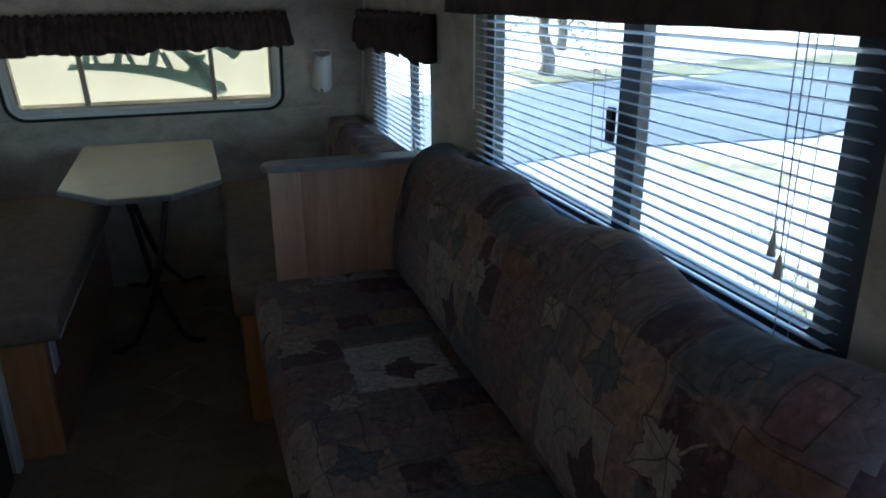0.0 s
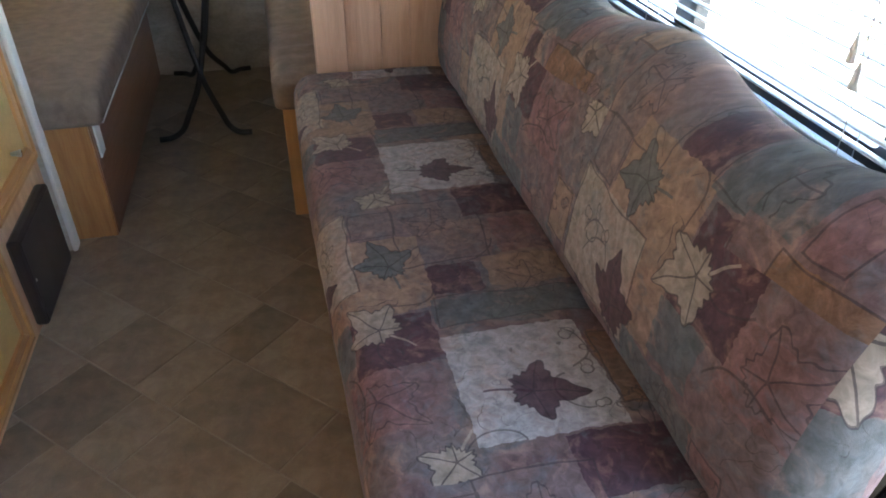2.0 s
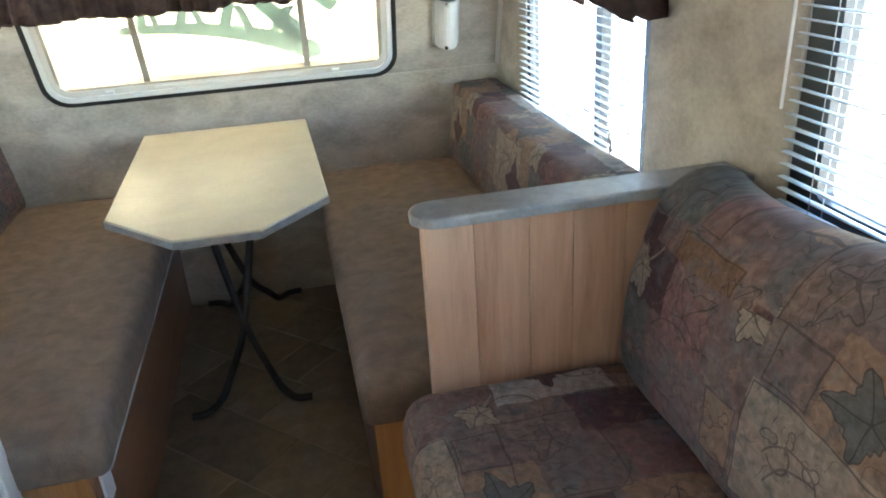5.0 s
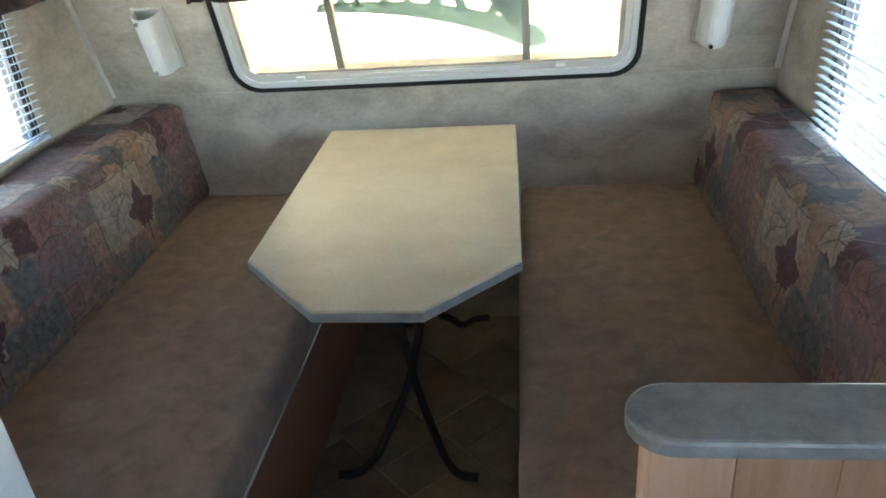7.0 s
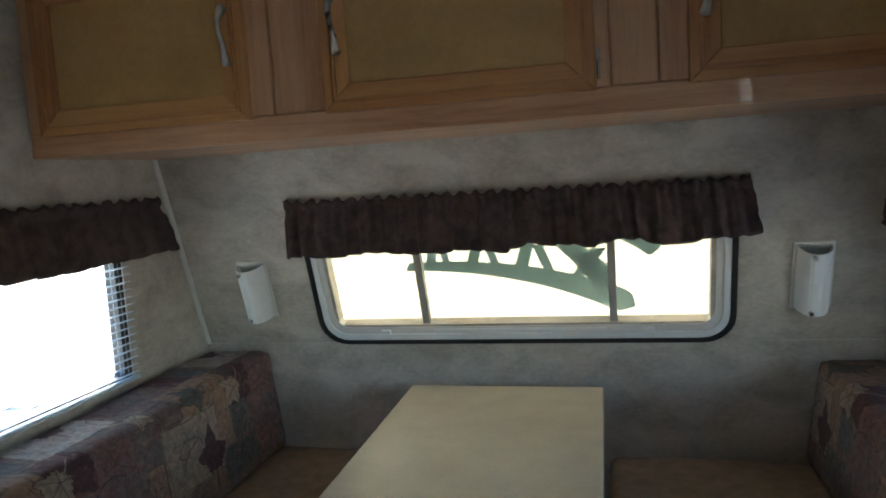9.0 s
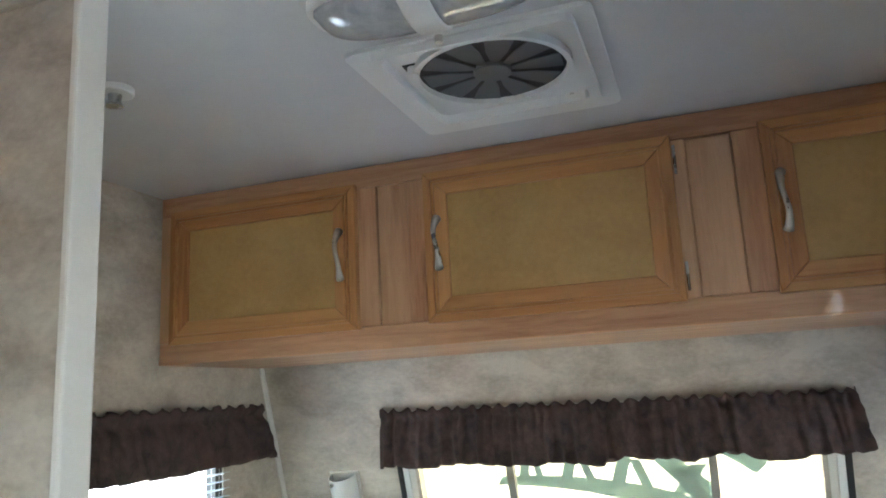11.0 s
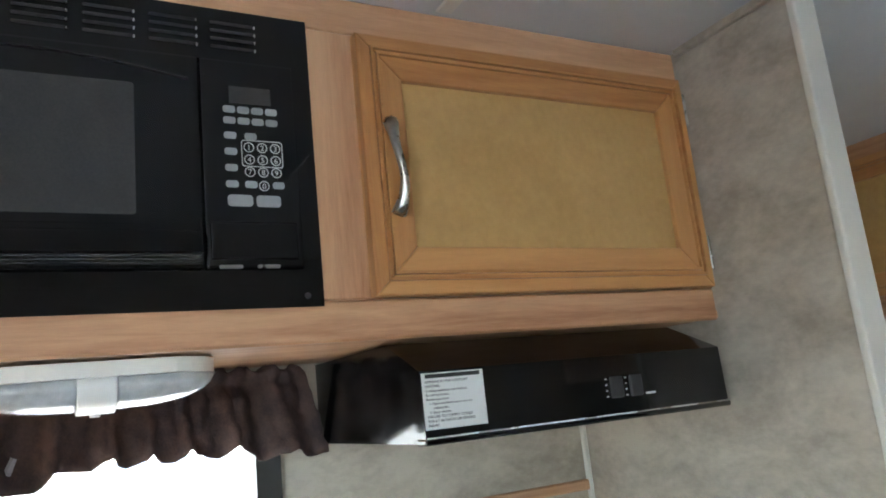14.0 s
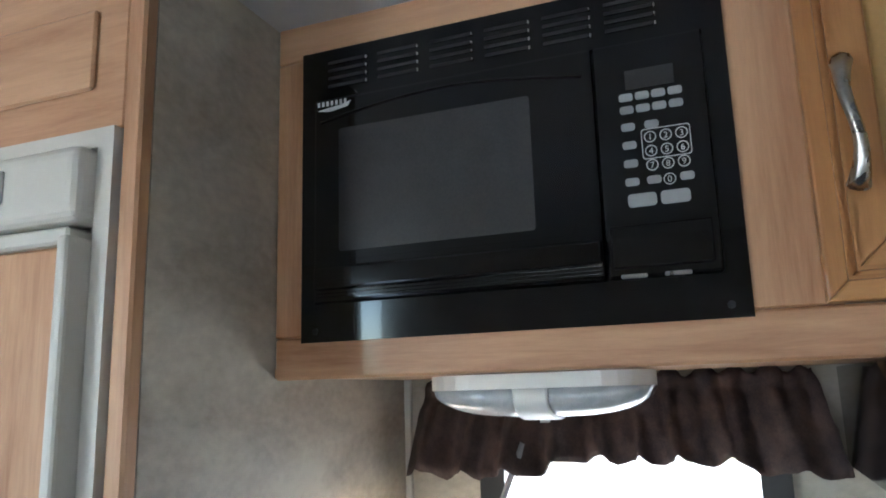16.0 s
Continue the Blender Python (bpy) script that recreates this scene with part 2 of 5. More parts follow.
def thin_sheet(name, colour, share=0.7):
    """A sheet that lets light through, diffused."""
    m = bpy.data.materials.new(name)
    m.use_nodes = True
    nt = m.node_tree
    b = nt.nodes["Principled BSDF"]
    b.inputs["Roughness"].default_value = 0.5
    v = coords(nt)
    c = ramp(nt, noise_tex(nt, v, 3, 4), [(0.3, tuple(k * 0.93 for k in colour)), (0.7, colour)])
    nt.links.new(c, b.inputs["Base Color"])
    t, mx = nt.nodes.new("ShaderNodeBsdfTranslucent"), nt.nodes.new("ShaderNodeMixShader")
    nt.links.new(c, t.inputs[0])
    mx.inputs[0].default_value = share
    nt.links.new(b.outputs[0], mx.inputs[1])
    nt.links.new(t.outputs[0], mx.inputs[2])
    nt.links.new(mx.outputs[0], nt.nodes["Material Output"].inputs[0])
    return m


WALLPAPER = mottled("wallpaper", (.355, .31, .25), (.58, .53, .445), 6.0, 0.55, 60, 0.04, stretch=(1, 1, 1.6))
CEIL = plain("ceiling_vinyl", (.64, .645, .65), 0.55, vary=0.05)
WHITE = plain("white_plastic", (.78, .79, .78), 0.35, vary=0.05)
TRIMW = plain("white_trim", (.72, .70, .65), 0.4, vary=0.06)
OAK_X = wood("oak_across", (.37, .175, .085), (.66, .40, .23), "x")
OAK_Y = wood("oak_along", (.37, .175, .085), (.66, .40, .23), "y")
OAK_Z = wood("oak_upright", (.37, .175, .085), (.66, .40, .23), "z")
PINE_Z = wood("pine_board", (.42, .215, .125), (.69, .435, .28), "z", 0.5, 0.25)
HONEY_X = wood("honey_across", (.38, .165, .055), (.58, .305, .115), "x")
HONEY_Y = wood("honey_along", (.38, .165, .055), (.58, .305, .115), "y")
HONEY_Z = wood("honey_upright", (.38, .165, .055), (.58, .305, .115), "z")
INSERT = mottled("tan_insert", (.41, .25, .085), (.54, .345, .132), 4.0, 0.5, 90, 0.05)
REDWOOD = wood("bench_side", (.17, .068, .037), (.28, .132, .074), "y", 0.42)
STEEL = mottled("brushed_nickel", (.42, .41, .39), (.6, .59, .57), 20, 0.28, 200, 0.05, metal=1.0)
BLACK = mottled("black_gloss", (.004, .004, .0045), (.008, .008, .0085), 6, 0.12, 90, 0.0, coat=0.3)
BLACK.node_tree.nodes["Principled BSDF"].inputs["Specular IOR Level"].default_value = 0.3
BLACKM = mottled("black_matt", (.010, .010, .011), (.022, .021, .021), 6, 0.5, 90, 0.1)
RUBBER = plain("black_rubber", (.015, .015, .015), 0.6)
BRONZE = plain("dark_window_frame", (.022, .021, .020), 0.4)
MULL = plain("tan_grey_metal", (.33, .31, .27), 0.45)
LAMINATE = mottled("table_laminate", (.43, .375, .27), (.53, .475, .355), 7, 0.34, 140, 0.02)
GREYTOP = mottled("grey_laminate", (.19, .19, .185), (.29, .285, .27), 30, 0.35, 160, 0.03)
BEIGE = mottled("beige_cloth", (.165, .118, .086), (.25, .184, .136), 22, 0.9, 300, 0.7)
CLOTH = printed_cloth("printed_cloth")
VALANCE = mottled("valance_cloth", (.028, .017, .016), (.085, .052, .045), 26, 0.85, 300, 0.3)
FLATVAL = mottled("flat_valance_cloth", (.035, .022, .022), (.12, .075, .06), 14, 0.85, 200, 0.3)
SLAT = plain("blind_slat", (.70, .78, .84), 0.4, vary=0.04)
CORD = plain("blind_cord", (.55, .55, .52), 0.8)
GLASS = clear_glass("window_glass")
SMOKE = mottled("oven_window", (.035, .035, .036), (.055, .055, .056), 5, 0.22, 400, 0.0)
KEY = plain("grey_key", (.33, .35, .36), 0.5)
INKW = plain("pale_print", (.62, .63, .63), 0.6)
INKD = plain("dark_print", (.03, .03, .03), 0.7)
PAPER = plain("label_paper", (.74, .75, .74), 0.6, vary=0.05)
LENSM = mottled("lamp_lens", (.36, .38, .40), (.50, .52, .54), 40, 0.12, 60, 0.02, coat=0.6)
GUARD = thin_sheet("stone_guard_sheet", (.52, .49, .395), 0.6)
GUARDINK = thin_sheet("stone_guard_print", (.34, .44, .43), 0.6)
FLOORV = mottled("floor_joint", (.22, .185, .14), (.32, .27, .21), 12, 0.6, 100, 0.2)
FRIDGE = plain("fridge_grey", (.62, .60, .55), 0.38, 0.0, 0.2, 0.04)


def tile_material():
    m, nt, b = material("floor_tile", 0.4)
    v = coords(nt)
    info = nt.nodes.new("ShaderNodeObjectInfo")
    big, mid, fine = noise_tex(nt, v, 5, 5, 0.6, 0.8), noise_tex(nt, v, 19, 6, 0.7, 0.6), noise_tex(nt, v, 120, 3)
    f = calc(nt, "ADD", calc(nt, "MULTIPLY", big, 0.5), calc(nt, "MULTIPLY", mid, 0.45))
    f = calc(nt, "ADD", f, calc(nt, "MULTIPLY", calc(nt, "SUBTRACT", info.outputs["Random"], 0.5), 0.13))
    nt.links.new(ramp(nt, f, [(0.30, (.13, .10, .073)), (0.48, (.225, .172, .122)), (0.66, (.33, .262, .19))]), b.inputs["Base Color"])
    nt.links.new(calc(nt, "ADD", calc(nt, "MULTIPLY", mid, 0.3), 0.26), b.inputs["Roughness"])
    bump(nt, b, fine, 0.08, 0.001)
    return m


TILE = tile_material()


def ground_material():
    m, nt, b = material("sandy_ground", 0.95)
    v = coords(nt)
    big, fine, patch = noise_tex(nt, v, 0.35, 5, 0.6), noise_tex(nt, v, 9, 6, 0.75), noise_tex(nt, v, 1.6, 6, 0.7, 0.5)
    sand = ramp(nt, fine, [(0.3, (.50, .45, .37)), (0.7, (.74, .70, .62))])
    grass = ramp(nt, fine, [(0.3, (.12, .11, .05)), (0.7, (.33, .28, .13))])
    k = ramp(nt, calc(nt, "ADD", calc(nt, "MULTIPLY", big, 0.6), calc(nt, "MULTIPLY", patch, 0.4)), [(0.50, (0, 0, 0)), (0.58, (1, 1, 1))])
    nt.links.new(mix(nt, k, sand, grass), b.inputs["Base Color"])
    bump(nt, b, fine, 0.6, 0.02)
    return m


GROUND = ground_material()
ROAD = mottled("asphalt", (.085, .105, .13), (.13, .155, .185), 2, 0.85, 80, 0.4)
VERGE = mottled("rough_grass", (.06, .07, .025), (.22, .20, .075), 3, 0.9, 12, 0.5)
LEAF = mottled("palm_leaf", (.035, .05, .02), (.10, .12, .05), 3, 0.6, 40, 0.1)
BARK = mottled("palm_bark", (.10, .08, .06), (.22, .18, .13), 6, 0.9, 40, 0.6)
GRASS = mottled("dry_grass", (.14, .125, .05), (.36, .31, .14), 3, 0.8, 40, 0.1)


# ---- mesh helpers ----
def finish(bm, name, mat, smooth=False):
    me = bpy.data.meshes.new(name)
    bm.normal_update()
    bm.to_mesh(me)
    bm.free()
    me.materials.append(mat)
    if smooth:
        for p in me.polygons:
            p.use_smooth = True
    return me


def part(name, bm, mat, parent=None, label="", smooth=False):
    ob = new(name, bm if isinstance(bm, bpy.types.Mesh) else finish(bm, name, mat, smooth))
    if parent:
        ob.parent = parent
        if parent.data is None:
            ob.matrix_parent_inverse = Matrix.Translation(-parent.location)
    return tagged(ob, label)


def thing(name, at, label, category, group="", kind=""):
    ob = new(name)
    ob.empty_display_size = 0.05
    ob.location = at
    return tagged(ob, label, category, group, kind)


def add_box(bm, x0, x1, y0, y1, z0, z1, bevel=0.0, seg=1, m=None):
    vs = bmesh.ops.create_cube(bm, size=1)["verts"]
    for v in vs:
        v.co = Vector(((x0 + x1) / 2 + v.co.x * (x1 - x0), (y0 + y1) / 2 + v.co.y * (y1 - y0), (z0 + z1) / 2 + v.co.z * (z1 - z0)))
    if bevel:
        es = list({e for v in vs for e in v.link_edges})
        r = bmesh.ops.bevel(bm, geom=es, offset=bevel, segments=seg, affect="EDGES", profile=0.5)
        vs = list({v for f in r["faces"] for v in f.verts} | {v for v in vs if v.is_valid})
    if m:
        bmesh.ops.transform(bm, matrix=m, verts=vs)
    return bm


def box(x0, x1, y0, y1, z0, z1, bevel=0.0, seg=1, m=None):
    return add_box(bmesh.new(), x0, x1, y0, y1, z0, z1, bevel, seg, m)


def prism(outline, place, lo, hi, bevel=0.0):
    """A flat outline of (a, b) pairs thickened from lo to hi; place(a, b, w) gives the point."""
    bm = bmesh.new()
    a = [bm.verts.new(place(p, q, lo)) for p, q in outline]
    b = [bm.verts.new(place(p, q, hi)) for p, q in outline]
    n = len(outline)
    bm.faces.new(a[::-1])
    top = bm.faces.new(b)
    for i in range(n):
        bm.faces.new((a[i], a[(i + 1) % n], b[(i + 1) % n], b[i]))
    bmesh.ops.recalc_face_normals(bm, faces=bm.faces)
    if bevel:
        bmesh.ops.bevel(bm, geom=list(top.edges), offset=bevel, segments=2, affect="EDGES", profile=0.5)
    return bm


def round_rect(x0, x1, y0, y1, r, n=6):
    pts = []
    for cx, cy, a0 in ((x1 - r, y1 - r, 0), (x0 + r, y1 - r, 90), (x0 + r, y0 + r, 180), (x1 - r, y0 + r, 270)):
        for i in range(n + 1):
            a = radians(a0 + 90 * i / n)
            pts.append((cx + r * math.cos(a), cy + r * math.sin(a)))
    return pts


def ring(outer, inner, place, lo, hi):
    """A frame between two outlines with the same number of points."""
    bm = bmesh.new()
    n = len(outer)
    rows = [[bm.verts.new(place(p, q, w)) for p, q in o] for o, w in ((outer, lo), (outer, hi), (inner, hi), (inner, lo))]
    for k in range(4):
        a, b = rows[k], rows[(k + 1) % 4]
        for i in range(n):
            bm.faces.new((a[i], a[(i + 1) % n], b[(i + 1) % n], b[i]))
    bmesh.ops.recalc_face_normals(bm, faces=bm.faces)
    return bm


def slab(us, vs, holes, place, lo, hi):
    """A wall with openings, as cells; us, vs: outer extents; holes: (u0, u1, v0, v1)."""
    ul = sorted({*us, *(h[0] for h in holes), *(h[1] for h in holes)})
    vl = sorted({*vs, *(h[2] for h in holes), *(h[3] for h in holes)})
    solid = {}
    for i in range(len(ul) - 1):
        for j in range(len(vl) - 1):
            cu, cv = (ul[i] + ul[i + 1]) / 2, (vl[j] + vl[j + 1]) / 2
            solid[i, j] = not any(h[0] < cu < h[1] and h[2] < cv < h[3] for h in holes)
    bm = bmesh.new()
    made = {}

    def vert(i, j, w):
        if (i, j, w) not in made:
            made[i, j, w] = bm.verts.new(place(ul[i], vl[j], w))
        return made[i, j, w]
    for (i, j), s in solid.items():
        if not s:
            continue
        for w in (lo, hi):
            bm.faces.new([vert(i, j, w), vert(i + 1, j, w), vert(i + 1, j + 1, w), vert(i, j + 1, w)])
        for (di, dj), (p, q) in (((-1, 0), ((i, j), (i, j + 1))), ((1, 0), ((i + 1, j), (i + 1, j + 1))), ((0, -1), ((i, j), (i + 1, j))), ((0, 1), ((i, j + 1), (i + 1, j + 1)))):
            if not solid.get((i + di, j + dj), False):
                bm.faces.new([vert(*p, lo), vert(*q, lo), vert(*q, hi), vert(*p, hi)])
    bmesh.ops.recalc_face_normals(bm, faces=bm.faces)
    return bm


def tube(pts, r, sides=8, caps=True):
    bm = bmesh.new()
    pts = [Vector(p) for p in pts]
    rows, ref = [], None
    for i, p in enumerate(pts):
        d = (pts[min(i + 1, len(pts) - 1)] - pts[max(i - 1, 0)]).normalized()
        if ref is None:
            ref = d.orthogonal().normalized()
        ref = (ref - d * ref.dot(d)).normalized()
        s = d.cross(ref)
        rr = r[i] if isinstance(r, (list, tuple)) else r
        rows.append([bm.verts.new(p + (ref * math.cos(a) + s * math.sin(a)) * rr) for a in (2 * math.pi * k / sides for k in range(sides))])
    for a, b in zip(rows, rows[1:]):
        for k in range(sides):
            bm.faces.new((a[k], a[(k + 1) % sides], b[(k + 1) % sides], b[k]))
    if caps:
        bm.faces.new(rows[0][::-1])
        bm.faces.new(rows[-1])
    return bm


def smooth_path(pts, n=6):
    """Catmull-Rom through the points."""
    pts = [Vector(p) for p in pts]
    out = []
    for i in range(len(pts) - 1):
        a, b, c, d = pts[max(i - 1, 0)], pts[i], pts[i + 1], pts[min(i + 2, len(pts) - 1)]
        for k in range(n):
            t = k / n
            out.append(0.5 * (2 * b + (c - a) * t + (2 * a - 5 * b + 4 * c - d) * t * t + (3 * b - a - 3 * c + d) * t ** 3))
    return out + [pts[-1]]


def disc(place, r, lo, hi, n=20, sx=1.0, bevel=0.0):
    return prism([(r * sx * math.cos(2 * math.pi * i / n), r * math.sin(2 * math.pi * i / n)) for i in range(n)], place, lo, hi, bevel)


def cushion(x0, x1, y0, y1, z0, z1, r=0.04, step=0.03, crown=0.0, warp=None, lump=0.003, seed=0, cloth=None):
    """A padded block with rounded edges, a crowned top and soft lumps; UV in metres of cloth."""
    bm = bmesh.new()
    nx, ny, nz = (max(2, round((b - a) / step)) for a, b in ((x0, x1), (y0, y1), (z0, z1)))
    made = {}

    def vert(i, j, k):
        if (i, j, k) not in made:
            made[i, j, k] = bm.verts.new((x0 + (x1 - x0) * i / nx, y0 + (y1 - y0) * j / ny, z0 + (z1 - z0) * k / nz))
        return made[i, j, k]
    for i in range(nx):
        for j in range(ny):
            for k in (0, nz):
                bm.faces.new([vert(i, j, k), vert(i + 1, j, k), vert(i + 1, j + 1, k), vert(i, j + 1, k)])
    for i in range(nx):
        for k in range(nz):
            for j in (0, ny):
                bm.faces.new([vert(i, j, k), vert(i + 1, j, k), vert(i + 1, j, k + 1), vert(i, j, k + 1)])
    for j in range(ny):
        for k in range(nz):
            for i in (0, nx):
                bm.faces.new([vert(i, j, k), vert(i, j + 1, k), vert(i, j + 1, k + 1), vert(i, j, k + 1)])
    bmesh.ops.recalc_face_normals(bm, faces=bm.faces)
    lay = bm.loops.layers.uv.new("UVMap")
    for v in bm.verts:
        p = v.co.copy()
        q = Vector((min(max(p.x, x0 + r), x1 - r), min(max(p.y, y0 + r), y1 - r), min(max(p.z, z0 + r), z1 - r)))
        d = p - q
        if d.length > 1e-6:
            p = q + d.normalized() * r
        a, b, c = (p.x - x0) / (x1 - x0), (p.y - y0) / (y1 - y0), (p.z - z0) / (z1 - z0)
        p.z += crown * max(0.0, c) * max(0.0, 16 * a * (1 - a) * b * (1 - b)) ** 0.5
        n = noise.noise(Vector((p.x * 5 + seed, p.y * 5, p.z * 5))) + 0.5 * noise.noise(Vector((p.x * 13 + seed, p.y * 13, p.z * 13)))
        p += (d.normalized() if d.length > 1e-6 else Vector((0, 0, 1))) * n * lump
        if warp:
            p = warp(p, a, b, c)
        v.co = p
    bm.normal_update()
    for f in bm.faces:
        for l in f.loops:
            c = l.vert.co
            l[lay].uv = (c.x - 0.42, (c.z - 0.5) * 0.65) if cloth is None or abs(f.normal.y) > 0.6 else cloth(c, f.calc_center_median())
    return bm


def words(body, size, place, name, mat, parent, align="LEFT"):
    """Writing as a thin mesh; place maps its plane into the world."""
    cu = bpy.data.curves.new(name, "FONT")
    cu.body, cu.size, cu.align_x, cu.extrude = body, size, align, 0.0002
    ob = bpy.data.objects.new(name, cu)
    scene.collection.objects.link(ob)
    me = bpy.data.meshes.new_from_object(ob.evaluated_get(bpy.context.evaluated_depsgraph_get()))
    bpy.data.objects.remove(ob)
    me.transform(place)
    me.materials.clear()
    me.materials.append(mat)
    return part(name, me, mat, parent)


# ---- the shell of the trailer ----
def structure(ob, label, cat):
    return tagged(ob, label, cat, kind="structure")


def on_left(u, v, w):      # u along y, v up, w into the room
    return Vector((XL + w, u, v))


def on_right(u, v, w):
    return Vector((XR - w, u, v))


BIG = (-3.06, -1.70, 0.88, 1.40)
SMALL = (-1.18, -0.30, 0.72, 1.28)
LWIN = (-1.06, -0.34, 0.84, 1.28)
KWIN = (-2.58, -2.13, 0.98, 1.42)
DOOR = (-4.03, -3.38, 0.0, 1.80)
floor = structure(part("floor", box(XL - 0.04, XR + 0.04, YB - 0.04, 0.12, -0.06, 0.0), FLOORV), "brown stone-look vinyl floor with pale joints", "floor")
wall_l = structure(part("wall_left", slab((YB, YF + 0.04), (0, ZC), [LWIN, KWIN], on_left, -0.04, 0), WALLPAPER), "beige marbled wallpaper side wall", "wall")
wall_r = structure(part("wall_right", slab((YB, YF + 0.04), (0, ZC), [BIG, SMALL, DOOR], on_right, -0.04, 0), WALLPAPER), "beige marbled wallpaper side wall with wide window", "wall")
structure(part("wall_front_low", box(XL, XR, YF, YF + 0.04, 0, CREASE), WALLPAPER), "beige marbled lower front wall", "wall")
FW = (-0.575, 0.535, 0.06, 0.41)
wall_f = structure(part("wall_front", slab((XL, XR), (0, 1.125), [FW], lambda u, v, w: rake(u, v, w), -0.04, 0), WALLPAPER), "beige marbled sloping front wall", "wall")
structure(part("wall_rear", box(XL, XR, YB - 0.04, YB, 0, ZC), WALLPAPER), "beige marbled rear wall", "wall")
structure(part("ceiling", box(XL - 0.04, XR + 0.04, YB - 0.04, 0.12, ZC, ZC + 0.05), CEIL), "smooth white vinyl ceiling", "ceiling")
structure(part("trim_ceiling_seam", box(-0.66, XR, -1.975, -1.95, ZC - 0.005, ZC, 0.002), TRIMW), "white batten over a ceiling seam", "trim")
structure(part("trim_kitchen_ceiling", box(-0.66, -0.44, -1.522, -1.511, ZC - 0.014, ZC, 0.002), WALLPAPER), "thin beige strip under the ceiling", "trim")
for nm, x in (("trim_corner_left", XL + 0.006), ("trim_corner_right", XR - 0.006)):
    structure(part(nm, tube([rake(x, 0.0, 0.004), rake(x, 1.1, 0.004)], 0.009, 6), TRIMW), "thin cream trim in the wall corner", "trim")
structure(part("trim_crease", box(XL + 0.01, XR - 0.01, YF - 0.003, YF, CREASE - 0.012, CREASE - 0.002, 0.001), WALLPAPER), "thin beige trim strip on the front wall", "trim")
structure(part("trim_kitchen_corner", box(XL, XL + 0.008, -2.712, -2.70, 0.9, ZC, 0.002), TRIMW), "thin beige trim in the kitchen corner", "trim")

# partition between kitchen and dinette, and the half wall at the sofa's end
pt = thing("partition_wall", (-0.75, -1.49, 0), "beige wallpapered partition with a white edge strip", "wall", kind="structure")
part("panel", box(XL, -0.446, -1.51, -1.472, 0, ZC), WALLPAPER, pt)
part("edge_strip", box(-0.4455, -0.432, -1.516, -1.466, 0, ZC - 0.001, 0.004, 2), TRIMW, pt, "smooth white plastic edge strip")

hw = thing("half_wall", (0.68, -1.56, 0), "pine-boarded half wall with a grey laminate cap", "partition")
xs = [0.387, 0.472, 0.575, 0.660, 0.765, 0.860, 0.998]
part("core", box(0.389, 0.998, -1.574, -1.545, 0.0, 0.895), OAK_Z, hw)
for a, b in zip(xs, xs[1:]):
    part("board", box(a + 0.0006, b - 0.0006, -1.583, -1.574, 0.0, 0.895, 0.0006), PINE_Z, hw)
part("end_strip", box(0.381, 0.3885, -1.583, -1.545, 0.0, 0.895, 0.002), PINE_Z, hw)
cap_out = [(0.998, -1.615), (0.998, -1.520)] + [(0.406 - 0.045 * math.sin(a), -1.5675 + 0.0475 * math.cos(a)) for a in (math.pi * i / 10 for i in range(11))]
part("cap", prism(cap_out, lambda a, b, w: Vector((a, b, w)), 0.8955, 0.915, 0.005), GREYTOP, hw, "speckled grey laminate cap with a rounded end")

# ---- outside ----
GZ = -0.75
gb = bmesh.new()
bmesh.ops.create_grid(gb, x_segments=2, y_segments=2, size=900)
for v in gb.verts:
    v.co.z = GZ
structure(part("ground", gb, GROUND), "bright sandy ground with dry grass patches", "ground")
rb = bmesh.new()
prev = None
for i in range(61):
    # the road runs obliquely away, with an uneven sandy edge
    x = -60 + 3 * i
    mid = 9.0 + 0.10 * (x - 9) + 0.008 * max(0.0, x - 9) ** 2
    w = 3.4 + 0.35 * math.sin(0.9 * x)
    cur = [rb.verts.new((x, mid - w, GZ + 0.02)), rb.verts.new((x, mid + w * 1.15, GZ + 0.02))]
    if prev:
        rb.faces.new((prev[0], cur[0], cur[1], prev[1]))
    prev = cur
structure(part("road", rb, ROAD), "grey asphalt road curving past the trailer", "road")


def palm(x, y, h, seed):
    rnd = random.Random(seed)
    p = thing("palm_tree", (x, y, GZ), "palm tree with drooping green fronds", "tree", "palms by the road")
    part("trunk", tube([(x + 0.1 * math.sin(k), y, GZ + h * k / 6) for k in range(7)], [0.24 - 0.02 * k for k in range(7)], 8), BARK, p, smooth=True)
    bm = bmesh.new()
    top = Vector((x, y, GZ + h))
    for k in range(26):
        a, lift = rnd.uniform(0, 6.28), rnd.uniform(-0.5, 1.0)
        d = Vector((math.cos(a), math.sin(a), 0))
        ln = rnd.uniform(1.8, 2.7)
        spine = [top + d * ln * t + Vector((0, 0, ln * (lift * t - 0.9 * t * t))) for t in (i / 14 for i in range(15))]
        side = d.cross(Vector((0, 0, 1)))
        for i in range(1, 14):
            for s in (-1, 1):
                l = 0.55 * math.sin(math.pi * (i + 1) / 16)
                q = spine[i]
                e = q + side * s * l + d * 0.25 * l + Vector((0, 0, -0.35 * l))
                bm.faces.new([bm.verts.new(c) for c in (q, q + d * 0.07, e)])
    part("crown", bm, LEAF, p)


